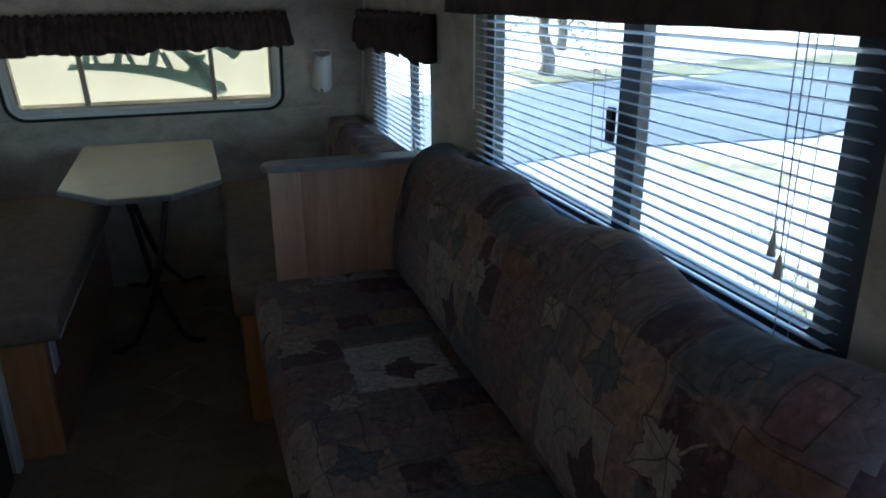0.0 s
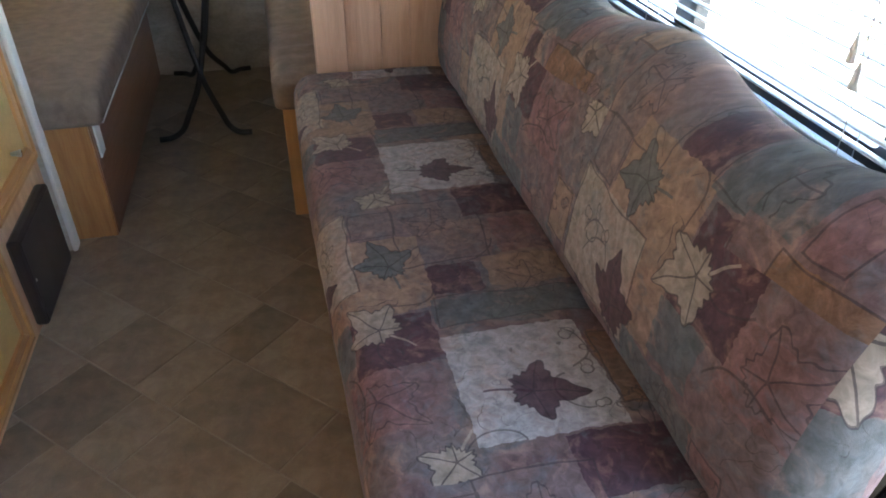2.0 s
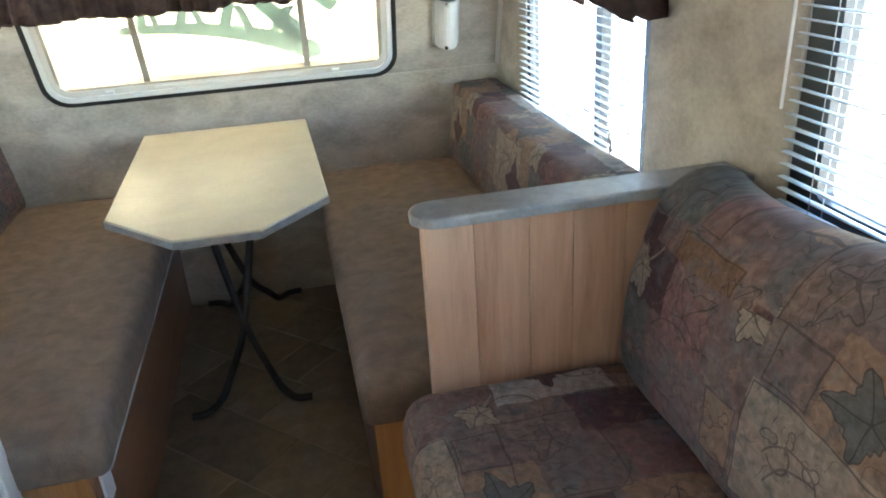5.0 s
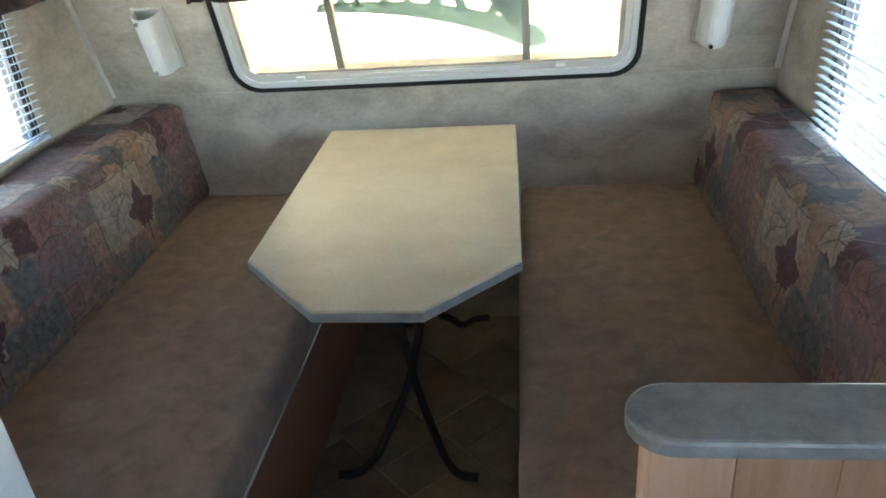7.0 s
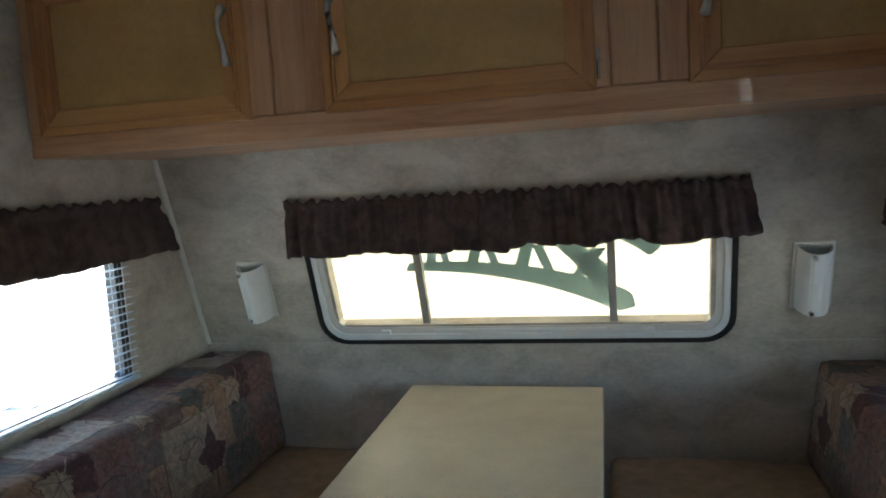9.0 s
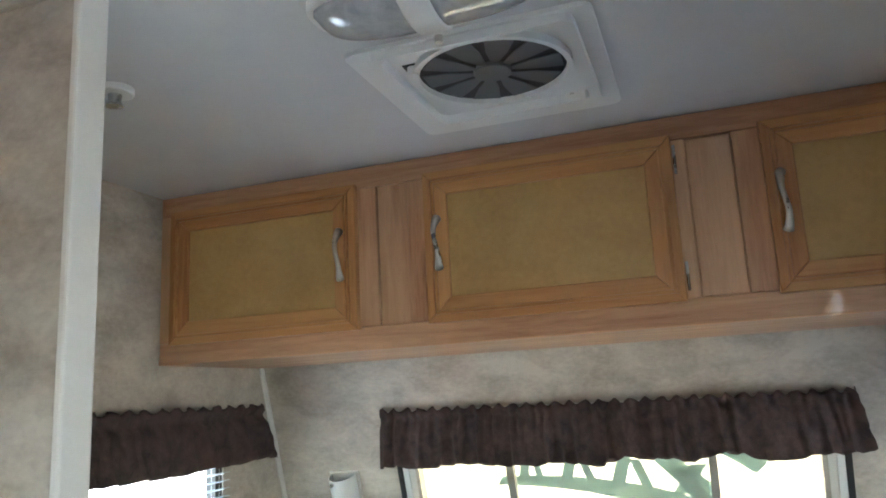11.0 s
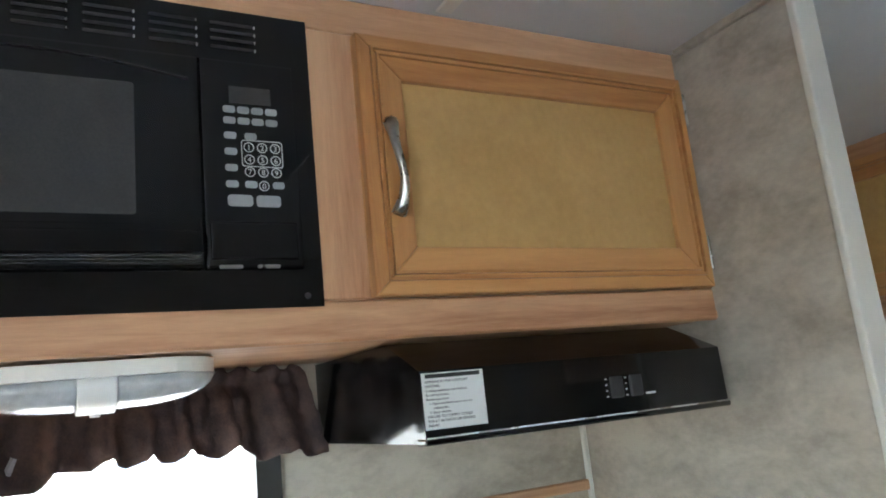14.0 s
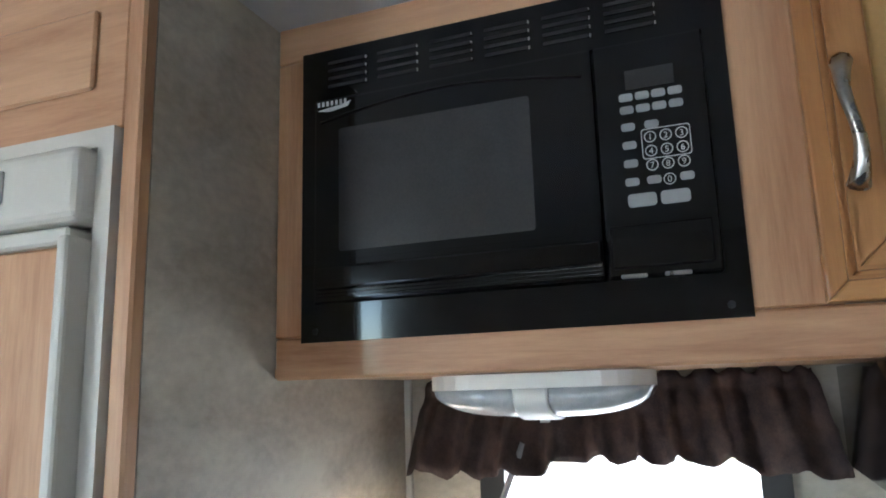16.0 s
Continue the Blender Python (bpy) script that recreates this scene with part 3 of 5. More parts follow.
palm(9.2, 15.2, 1.6, 3)
palm(14.0, 24.0, 2.6, 5)
vb = bmesh.new()
edge_row = None
for k in range(41):
    # a strip of rough grass beyond the road, with ragged edges
    x = 8.0 + 0.8 * k
    lo = 13.4 + 0.06 * k + 0.5 * noise.noise(Vector((x * 0.7, 1.0, 0)))
    row = [vb.verts.new((x, lo, GZ + 0.03)), vb.verts.new((x + 0.5, lo + 3.0 + 0.9 * noise.noise(Vector((x * 0.5, 7.0, 0))), GZ + 0.03))]
    if edge_row:
        vb.faces.new((edge_row[0], row[0], row[1], edge_row[1]))
    edge_row = row
structure(part("verge", vb, VERGE), "olive strip of rough grass beyond the road", "ground")
tb = bmesh.new()
rnd = random.Random(11)
for _ in range(5200):
    x, y = rnd.uniform(2.2, 5.6), rnd.uniform(-3.0, 2.4)
    if noise.noise(Vector((x * 1.3, y * 1.3, 0))) < 0.02:
        continue
    a, hh, l = rnd.uniform(0, 6.28), rnd.uniform(0.03, 0.11), rnd.uniform(0.01, 0.05)
    d = Vector((math.cos(a), math.sin(a), 0))
    b0 = Vector((x, y, GZ))
    s = d.cross(Vector((0, 0, 1))) * 0.007
    tb.faces.new([tb.verts.new(c) for c in (b0 - s, b0 + s, b0 + d * l + Vector((0, 0, hh)))])
tagged(part("grass", tb, GRASS), "sparse dry grass on the sand", "grass", kind="stuff")
hedge = bmesh.new()
for _ in range(9000):
    y = rnd.uniform(-20, 110)
    x = 46 + 0.1 * y + rnd.uniform(-3, 3)
    z = GZ + abs(rnd.gauss(0, 1)) * (0.9 + 0.6 * noise.noise(Vector((y * 0.09, 3, 0))))
    c = Vector((x, y, z))
    u, w = Vector((rnd.gauss(0, 1), rnd.gauss(0, 1), rnd.gauss(0, 1))) * 0.25, Vector((rnd.gauss(0, 1), rnd.gauss(0, 1), rnd.gauss(0, 1))) * 0.25
    hedge.faces.new([hedge.verts.new(q) for q in (c, c + u, c + u + w, c + w)])
tagged(part("scrub", hedge, GRASS), "far line of dry roadside scrub", "bushes", kind="stuff")


# ---- windows ----
def side_window(nm, hole, place, bars, label, thick=0.035, proud=-0.004):
    u0, u1, v0, v1 = hole
    win = thing(nm, place((u0 + u1) / 2, v0, -0.02), label, "window", kind="structure")
    o = round_rect(u0, u1, v0, v1, 0.02, 3)
    i = round_rect(u0 + thick, u1 - thick, v0 + thick * 0.6, v1 - thick * 0.6, 0.015, 3)
    part("window_frame", ring(o, i, place, -0.036, proud), BRONZE, win, "dark bronze aluminium frame")
    for a, b, axis in bars:
        if axis == "v":
            part("mullion", prism([(a, v0 + 0.012), (b, v0 + 0.012), (b, v1 - 0.012), (a, v1 - 0.012)], place, -0.034, -0.008), BRONZE, win)
        else:
            part("rail", prism([(u0 + 0.02, a), (u1 - 0.02, a), (u1 - 0.02, b), (u0 + 0.02, b)], place, -0.034, -0.008), BRONZE, win)
    g = part("pane", prism([(u0 + 0.02, v0 + 0.01), (u1 - 0.02, v0 + 0.01), (u1 - 0.02, v1 - 0.01), (u0 + 0.02, v1 - 0.01)], place, -0.024, -0.020), GLASS, win)
    g.visible_shadow = False
    return win


side_window("window_1", BIG, on_right, [(-2.505, -2.435, "v")], "wide sliding window with a dark frame", 0.07)
side_window("window_2", SMALL, on_right, [(-0.90, -0.86, "v")], "dinette side window with a dark frame", 0.03)
side_window("window_3", LWIN, on_left, [], "dinette side window with a dark frame", 0.03)
side_window("window_4", KWIN, on_left, [(1.195, 1.225, "h")], "small kitchen window with a dark frame", 0.04, 0.014)
part("latch", box(XR - 0.006, XR + 0.006, -2.435, -2.41, 1.09, 1.16, 0.003), RUBBER, bpy.data.objects["window_1"])


def slat_mesh(length):
    bm = bmesh.new()
    prof = [(-0.0125, -0.0028), (-0.006, -0.0006), (0, 0), (0.006, -0.0006), (0.0125, -0.0028)]
    rows = [[bm.verts.new((x, y, z)) for x, z in prof] for y in (-length / 2, length / 2)]
    low = [[bm.verts.new((x, y, z - 0.0007)) for x, z in prof] for y in (-length / 2, length / 2)]
    for i in range(4):
        bm.faces.new((rows[0][i], rows[0][i + 1], rows[1][i + 1], rows[1][i]))
        bm.faces.new((low[0][i + 1], low[0][i], low[1][i], low[1][i + 1]))
    for i in (0, 4):
        bm.faces.new((rows[0][i], rows[1][i], low[1][i], low[0][i]))
    bmesh.ops.recalc_face_normals(bm, faces=bm.faces)
    return finish(bm, "slat", SLAT, True)


def blind(x, y0, y1, z0, z1, tilt, cords, pulls, label):
    bl = thing("venetian_blind", (x, (y0 + y1) / 2, z0), label, "blind", "blinds on the windows")
    part("head_rail", box(x - 0.014, x + 0.014, y0, y1, z1, z1 + 0.026, 0.002), SLAT, bl)
    me, rnd, z = slat_mesh(y1 - y0 - 0.006), random.Random(4), z0 + 0.022
    while z < z1 - 0.006:
        s = part("slat", me, SLAT, bl)
        s.matrix_basis = pose(x, (y0 + y1) / 2, z, rnd.uniform(-0.06, 0.06), tilt + rnd.uniform(-2.5, 2.5), 0)
        z += 0.0212
    part("bottom_rail", box(x - 0.012, x + 0.012, y0, y1, z0, z0 + 0.010, 0.003), SLAT, bl)
    for y in cords:
        for dx in (-0.013, 0.013):
            part("ladder_cord", tube([(x + dx, y, z0), (x + dx, y, z1)], 0.0008, 5), CORD, bl)
    for y, zb in pulls:
        c = part("pull_cord", tube([(x - 0.02, y, z1), (x - 0.022, y - 0.004, (zb + z1) / 2), (x - 0.021, y - 0.008, zb)], 0.0010, 5), CORD, bl)
        part("tassel", tube([(x - 0.021, y - 0.008, zb + 0.004), (x - 0.021, y - 0.008, zb - 0.012), (x - 0.021, y - 0.008, zb - 0.03)], [0.002, 0.005, 0.0065], 8), TRIMW, c)
    return bl


blind(XR - 0.018, -3.05, -1.712, 0.885, 1.385, 15, (-2.96, -2.40, -1.80), ((-2.935, 1.055), (-2.952, 1.027)), "wide pale venetian blind with open slats")
blind(XR - 0.018, -1.175, -0.31, 0.725, 1.265, 15, (-1.09, -0.40), ((-1.06, 0.86), (-1.07, 0.84)), "narrow pale venetian blind with open slats")
blind(XL + 0.018, -1.055, -0.345, 0.845, 1.265, -14, (-0.95, -0.40), (), "pale venetian blind on the dinette side window")
part("wand", tube([(XR - 0.03, -1.705, 1.38), (XR - 0.03, -1.70, 1.06)], 0.003, 6), WHITE, bpy.data.objects["venetian_blind"])

# front window with rounded corners, and the stone guard hung outside it
fw = thing("window_5", rake(-0.02, 0, 0), "front window with rounded corners, black gasket and white frame", "window", kind="structure")


def on_rake(u, v, w):
    return rake(u, v, w)


R1, R2 = round_rect(-0.638, 0.602, -0.003, 0.465, 0.085), round_rect(-0.622, 0.586, 0.011, 0.45, 0.075)
R3, R4 = round_rect(-0.604, 0.568, 0.030, 0.43, 0.06), round_rect(-0.585, 0.548, 0.052, 0.415, 0.05)
part("gasket", ring(R1, R2, on_rake, 0.0, 0.012), RUBBER, fw, "black rubber gasket")
part("window_frame", ring(R2, R3, on_rake, -0.005, 0.009), WHITE, fw, "white aluminium frame")
part("inner_frame", ring(R3, R4, on_rake, -0.03, 0.003), TRIMW, fw, "cream inner frame")
for x in (-0.292, 0.271):
    part("mullion", prism([(x - 0.011, 0.05), (x + 0.011, 0.05), (x + 0.011, 0.42), (x - 0.011, 0.42)], on_rake, -0.028, -0.006), MULL, fw)
part("track", prism([(-0.27, 0.036), (0.25, 0.036), (0.25, 0.046), (-0.27, 0.046)], on_rake, 0.003, 0.007), WHITE, fw)
for x in (-0.42, 0.37):
    part("latch", prism([(x - 0.014, 0.034), (x + 0.014, 0.034), (x + 0.014, 0.048), (x - 0.014, 0.048)], on_rake, 0.009, 0.016, 0.002), WHITE, fw)
fp = part("pane", prism(R3, on_rake, -0.022, -0.018), GLASS, fw)
fp.visible_shadow = False
sg = thing("stone_guard", rake(0, 0, -0.12), "cream translucent stone guard with a dark printed swoosh", "window guard")
part("sheet", prism(round_rect(-0.85, 0.82, -0.08, 0.56, 0.06), on_rake, -0.125, -0.121), GUARD, sg)


def swoosh(a, b, c, thick):
    up, dn = [], []
    for i in range(25):
        t = i / 24
        p = [(1 - t) ** 2 * a[k] + 2 * t * (1 - t) * b[k] + t * t * c[k] for k in (0, 1)]
        w = thick * (0.4 + 0.6 * t) * (1 if t < 0.9 else math.sqrt(max(0.0, 1 - ((t - 0.9) / 0.1) ** 2)))
        up.append((p[0] + 0.3 * w, p[1] + w / 2))
        dn.append((p[0] - 0.3 * w, p[1] - w / 2))
    return up + dn[::-1]


part("printed_swoosh", prism(swoosh((-0.36, 0.200), (0.052, 0.205), (0.335, 0.045), 0.070), on_rake, -0.1205, -0.1195), GUARDINK, sg, "slate-green printed swoosh")
part("printed_swoosh", prism(swoosh((0.20, 0.33), (0.33, 0.30), (0.41, 0.24), 0.075), on_rake, -0.1205, -0.1195), GUARDINK, sg, "slate-green printed swoosh")
part("printed_swoosh", prism(swoosh((0.08, 0.31), (0.18, 0.23), (0.27, 0.115), 0.075), on_rake, -0.1192, -0.1186), GUARDINK, sg, "slate-green printed swoosh")
for k, (x, w, lean) in enumerate(((-0.30, 0.03, 0.02), (-0.24, 0.022, -0.02), (-0.17, 0.035, 0.03), (-0.09, 0.025, -0.03), (-0.02, 0.04, 0.03), (0.07, 0.03, -0.03), (0.15, 0.045, 0.06), (0.22, 0.04, -0.07))):
    y0 = 0.200 - 0.25 * max(0.0, (x + 0.1)) ** 1.2
    part("printed_stroke", prism([(x, y0), (x + w, y0), (x + w + lean, y0 + 0.09), (x + lean, y0 + 0.09)], on_rake, -0.1205, -0.1195), GUARDINK, sg)
part("printed_stroke", prism([(-0.33, 0.30), (0.26, 0.315), (0.26, 0.345), (-0.33, 0.335)], on_rake, -0.1203, -0.1197), GUARDINK, sg)


# ---- valances ----
def valance(place, u0, u1, v0, v1, folds, depth, label, seed, skew=(0.0, 0.0), base=0.046, cloth=VALANCE, even=1.0):
    """A gathered strip of cloth; place(u, v, w) maps along, up and off the wall."""
    rnd = random.Random(seed)
    val = thing("valance", place((u0 + u1) / 2, v0, 0.02), label, "curtain", "valances over the windows")
    bm = bmesh.new()
    n, mrows = folds * 10, 12
    ph = [rnd.uniform(-2.2, 2.2) for _ in range(folds + 2)]
    drop = [even * rnd.uniform(-0.016, 0.016) for _ in range(folds + 2)]
    rows = []
    for j in range(mrows + 1):
        t = j / mrows
        row = []
        for i in range(n + 1):
            s = i / n
            k = s * folds
            f = int(min(k, folds - 1e-6))
            fr = k - f
            phase = ph[f] * (1 - fr) + ph[f + 1] * fr
            dr = drop[f] * (1 - fr) + drop[f + 1] * fr
            wave = math.sin(2 * math.pi * k + phase) + 0.35 * math.sin(4.6 * math.pi * k + 2 * phase)
            amp = depth * (0.35 + 0.75 * t) if t > 0.2 else depth * (0.5 - 0.6 * abs(t - 0.1) / 0.1 * 0.5)
            gather = 0.25 * depth * math.sin(2 * math.pi * k * 2.3 + seed) * (1 - t)
            w = base + 0.55 * amp * (1 + wave * 0.8) + gather + (-0.010 if 0.16 < t < 0.26 else 0)
            u = u0 + (u1 - u0) * s + (skew[0] * (1 - s) + skew[1] * s) * t + 0.006 * math.cos(2 * math.pi * k + phase) * t
            v = v1 - (v1 - v0) * t + dr * t + even * 0.007 * wave * t + (0.006 * math.sin(9 * k + seed) if j == 0 else 0)
            cr = noise.noise(Vector((u * 38, v * 30, seed))) + 0.6 * noise.noise(Vector((u * 90, v * 60, seed)))
            row.append(bm.verts.new(place(u + 0.004 * cr, v + even * 0.004 * cr, max(base - 0.010, w + 0.45 * depth * cr))))
        rows.append(row)
    for a, b in zip(rows, rows[1:]):
        for i in range(n):
            bm.faces.new((a[i], a[i + 1], b[i + 1], b[i]))
    for col in (0, n):      # the ends turn back to the wall
        back = [bm.verts.new(place(u0 + (u1 - u0) * col / n + (skew[0] if col == 0 else skew[1]) * j / mrows, v1 - (v1 - v0) * j / mrows, 0.002)) for j in range(mrows + 1)]
        for j in range(mrows):
            bm.faces.new((rows[j][col], rows[j + 1][col], back[j + 1], back[j]))
    c = part("cloth", bm, cloth, val, smooth=True)
    sol = c.modifiers.new("thickness", "SOLIDIFY")
    sol.thickness = 0.0025
    part("rod", prism([(u0 + 0.01, v1 - 0.03), (u1 - 0.01, v1 - 0.03), (u1 - 0.01, v1 - 0.012), (u0 + 0.01, v1 - 0.012)], place, 0.001, 0.004), TRIMW, val)
    return val


valance(on_rake, -0.655, 0.625, 0.325, 0.492, 22, 0.022, "long dark brown gathered valance over the front window", 1, (-0.03, 0.03), 0.024)
valance(on_left, -1.16, -0.20, 1.185, 1.345, 12, 0.014, "dark brown gathered valance beside the dinette", 2, (0, 0.06), 0.046, even=0.35)
valance(on_right, -1.25, -0.12, 1.155, 1.315, 12, 0.022, "dark brown gathered valance beside the dinette", 3, (-0.01, 0.02))
valance(on_left, -2.66, -2.09, 1.315, 1.449, 9, 0.028, "dark brown gathered valance over the kitchen window", 4, (-0.04, 0.03), 0.03)
valance(on_right, -3.30, -1.50, 1.325, 1.50, 10, 0.006, "patterned brown flat valance over the wide window", 5, cloth=FLATVAL, even=0.1)
kw = bpy.data.objects["window_4"]
part("wand", tube([(XL + 0.035, -2.50, 1.35), (XL + 0.03, -2.60, 1.12)], 0.006, 6), LENSM, kw, "clear plastic wand")


# ---- wall sconces ----
def sconce(x):
    sc = thing("wall_sconce", rake(x, 0.11, 0), "white half-round wall lamp, switched off", "lamp", "sconces beside the front window")
    part("back_plate", prism([(x - 0.05, 0.10), (x + 0.05, 0.10), (x + 0.05, 0.295), (x - 0.05, 0.295)], on_rake, 0.0, 0.008, 0.002), TRIMW, sc)
    arc = [(x - 0.042 * math.cos(a), 0.008 + 0.062 * math.sin(a)) for a in (math.pi * i / 12 for i in range(13))]
    inn = [(x - 0.039 * math.cos(a), 0.008 + 0.058 * math.sin(a)) for a in (math.pi * i / 12 for i in range(13))]
    part("shade", ring(arc, inn, lambda a, b, w: rake(a, w, b), 0.108, 0.288), WHITE, sc, "glossy white half-round shade", smooth=False)
    part("bulb_holder", disc(lambda a, b, w: rake(x + a, w, 0.03 + b), 0.016, 0.15, 0.25, 10), BLACKM, sc)
    for s in (0.118, 0.278):
        part("knob", disc(lambda a, b, w: rake(x - 0.012 + a, s + b, w), 0.006, 0.064, 0.075, 10), STEEL, sc)


sconce(-0.825)
sconce(0.788)


# ---- dinette ----
def bench(nm, x0, x1, inner, label):
    b = thing(nm, ((x0 + x1) / 2, -0.7, 0), label, "bench", "dinette benches")
    part("base_end", box(x0, x1, -1.446, -1.43, 0, 0.395, 0.002), HONEY_Z, b, "honey-coloured plywood end panel")
    xi = (x0, x0 + 0.014) if inner == "low" else (x1 - 0.014, x1)
    part("base_side", box(xi[0] + 0.0005, xi[1] + 0.0005 if inner == "low" else xi[1] + 0.003, -1.429, YF, 0, 0.395, 0.001), REDWOOD, b, "reddish wood-grain side panel")
    part("seat_board", box(x0 + 0.004, x1 - 0.004, -1.428, YF, 0.375, 0.396), OAK_Y, b)
    return b


bench("dinette_bench", 0.267, XR, "low", "wooden dinette bench base with storage under the cushion")
lb = bench("dinette_bench", XL, -0.318, "high", "wooden dinette bench base with a white outlet plate")
part("outlet_plate", box(-0.316, -0.309, -1.40, -1.335, 0.265, 0.375, 0.002), WHITE, lb, "white outlet plate")


def droop(side):
    def f(p, a, b, c):
        k = a if side < 0 else 1 - a
        p.z -= 0.012 * max(0.0, 1 - (1 - k) * 7) if side > 0 else 0.0
        fold = math.exp(-((b - 0.17) / 0.02) ** 2) * 0.014 + math.exp(-((b - 0.24 - 0.05 * a) / 0.016) ** 2) * 0.010
        for q, h, lean in ((0.10, 0.006, 0.06), (0.31, 0.005, -0.05), (0.42, 0.004, 0.08), (0.60, 0.003, -0.04)):
            fold += h * math.exp(-((b - q - lean * a) / 0.014) ** 2)
        if c > 0.6:
            p.z += fold * math.sin(3.14 * min(1, max(0, a)))
        return p
    return f


for x0, x1, sd, sidew in ((0.243, XR - 0.005, 3, -1), (XL + 0.005, -0.262, 9, 1)):
    tagged(part("seat_cushion", cushion(x0, x1, -1.475, YF - 0.006, 0.397, 0.505, 0.028, 0.018, 0.006, droop(sidew), 0.003, sd), BEIGE, smooth=True),
           "long beige cloth seat cushion on the dinette bench", "cushion", "dinette seat cushions")


for c, x in ((bpy.data.objects["seat_cushion"], 0.252), (bpy.data.objects["seat_cushion.001"], -0.271)):
    part("piping", tube([(x, -1.44 + 0.12 * k, 0.402 + 0.001 * math.sin(k * 2.1)) for k in range(12)], 0.004, 6), CORD, c, "pale piping along the lower edge", True)


def lean_back(side):
    def f(p, a, b, c):
        p.x += side * 0.035 * (c - 0.3)
        p.z += 0.006 * math.sin(9 * b)
        return p
    return f


tagged(part("back_cushion", cushion(0.785, 0.965, -1.50, YF - 0.01, 0.503, 0.796, 0.022, 0.03, 0.0, lean_back(1), 0.005, 5, lambda c, f: (-c.y + 0.1, c.z - 0.547 + 0.8 * max(0.0, c.x - 0.82))), CLOTH, smooth=True),
       "leaf-print patchwork back cushion beside the dinette window", "cushion", "dinette back cushions")
tagged(part("back_cushion", cushion(XL + 0.03, -0.797, -1.465, YF - 0.01, 0.503, 0.826, 0.026, 0.03, 0.0, lean_back(-1), 0.005, 15, lambda c, f: (c.y + 1.27, c.z - 0.547 + 0.8 * max(0.0, -0.82 - c.x))), CLOTH, smooth=True),
       "leaf-print patchwork back cushion against the dinette wall", "cushion", "dinette back cushions")

tbl = thing("dinette_table", (-0.05, -0.5, 0), "pale laminate table with clipped corners on black tube legs", "table")
TOP = [(-0.335, -0.015), (-0.313, -0.87), (-0.125, -1.076), (0.078, -1.078), (0.252, -0.892), (0.235, -0.02)]
part("tabletop", prism(TOP, lambda a, b, w: Vector((a, b, w)), 0.708, 0.730, 0.004), LAMINATE, tbl, "pale beige laminate top")
part("edge_band", ring([(a + (a + 0.04) * 0.006, b + (b + 0.5) * 0.004) for a, b in TOP], TOP, lambda a, b, w: Vector((a, b, w)), 0.7075, 0.7255), GREYTOP, tbl)
CX, CY = -0.06, -0.36
for sx, sy in ((-1, -1), (1, -1), (-1, 1), (1, 1)):
    fx, fy = CX + sx * 0.185, CY + sy * 0.385
    ix = CX + sx * 0.075
    pts = [(fx, fy, 0.013), (fx - sx * 0.05, fy - sy * 0.01, 0.013), (ix + sx * 0.02, fy - sy * 0.06, 0.022), (ix - sx * 0.01, fy - sy * 0.10, 0.07),
           (CX + sx * 0.012, CY + sy * 0.20, 0.17), (CX - sx * 0.030, CY + sy * 0.13, 0.33), (CX - sx * 0.070, CY + sy * 0.07, 0.52), (CX - sx * 0.095, CY + sy * 0.06, 0.64),
           (CX - sx * 0.12, CY + sy * 0.075, 0.685), (CX - sx * 0.19, CY + sy * 0.09, 0.692)]
    part("leg", tube(smooth_path(pts), 0.0125, 8), BLACKM, tbl, "bent black steel tube", True)
part("bracket", box(CX - 0.2, CX + 0.2, CY - 0.10, CY + 0.10, 0.693, 0.708, 0.002), BLACKM, tbl)
part("cord", tube(smooth_path([(-0.06, -0.50, 0.69), (-0.058, -0.505, 0.62), (-0.066, -0.50, 0.56)]), 0.0018, 5), CORD, tbl, "thin white cord")

# ---- sofa ----
sofa = thing("sofa", (0.65, -2.4, 0), "jackknife sofa in brown leaf-print patchwork cloth", "sofa")


def seat_warp(p, a, b, c):
    p.z += 0.006 * math.sin(2.2 * 6.28 * b) * max(0, c) - 0.014 * max(0.0, a - 0.75) * 4 * max(0, c)
    p.x += 0.010 * math.sin(5.1 * b + 1)
    return p


part("seat", cushion(0.312, 0.83, -3.31, -1.592, 0.40, 0.568, 0.055, 0.025, 0.010, seat_warp, 0.004, 21, lambda c, f: (-c.y - 2.42, c.x - 0.14 + min(0.0, c.z - 0.565))), CLOTH, sofa, "leaf-print patchwork seat", True)


def back_warp(p, a, b, c):
    k = max(0.0, min(1.0, c))
    p.x += 0.080 * k - 0.035 * math.sin(math.pi * k)
    hump = 0.5 + 0.5 * math.cos(2 * math.pi * (b * 3.0 - 0.12))
    p.z += k * k * (0.022 * hump - 0.018) + 0.004 * math.sin(23 * b) * k
    p.x += 0.012 * math.sin(2 * math.pi * b * 3 + 1.0) * k
    if b < 0.06:
        p.x += 0.02 * (1 - b / 0.06)
    return p


part("backrest", cushion(0.725, 0.880, -3.29, -1.61, 0.545, 0.968, 0.07, 0.025, 0.0, back_warp, 0.006, 31, lambda c, f: (-c.y - 2.69, 0.218 * (c.x - 0.705) + 0.976 * (c.z - 0.57) + (0.31 if f.z > 0.862 and (-f.y - 2.69) % REPEAT_S > 0.385 else 0.0))), CLOTH, sofa, "leaf-print patchwork backrest with soft humps", True)
part("base", box(0.383, 0.90, -3.22, -1.60, 0.0, 0.31, 0.003), HONEY_Y, sofa, "honey wood base board")
part("front_rail", box(0.358, 0.3815, -3.23, -1.595, 0.28, 0.395, 0.004), HONEY_Y, sofa, "honey wood front rail")
part("frame", box(0.40, 0.88, -3.215, -1.605, 0.312, 0.405), BLACKM, sofa)
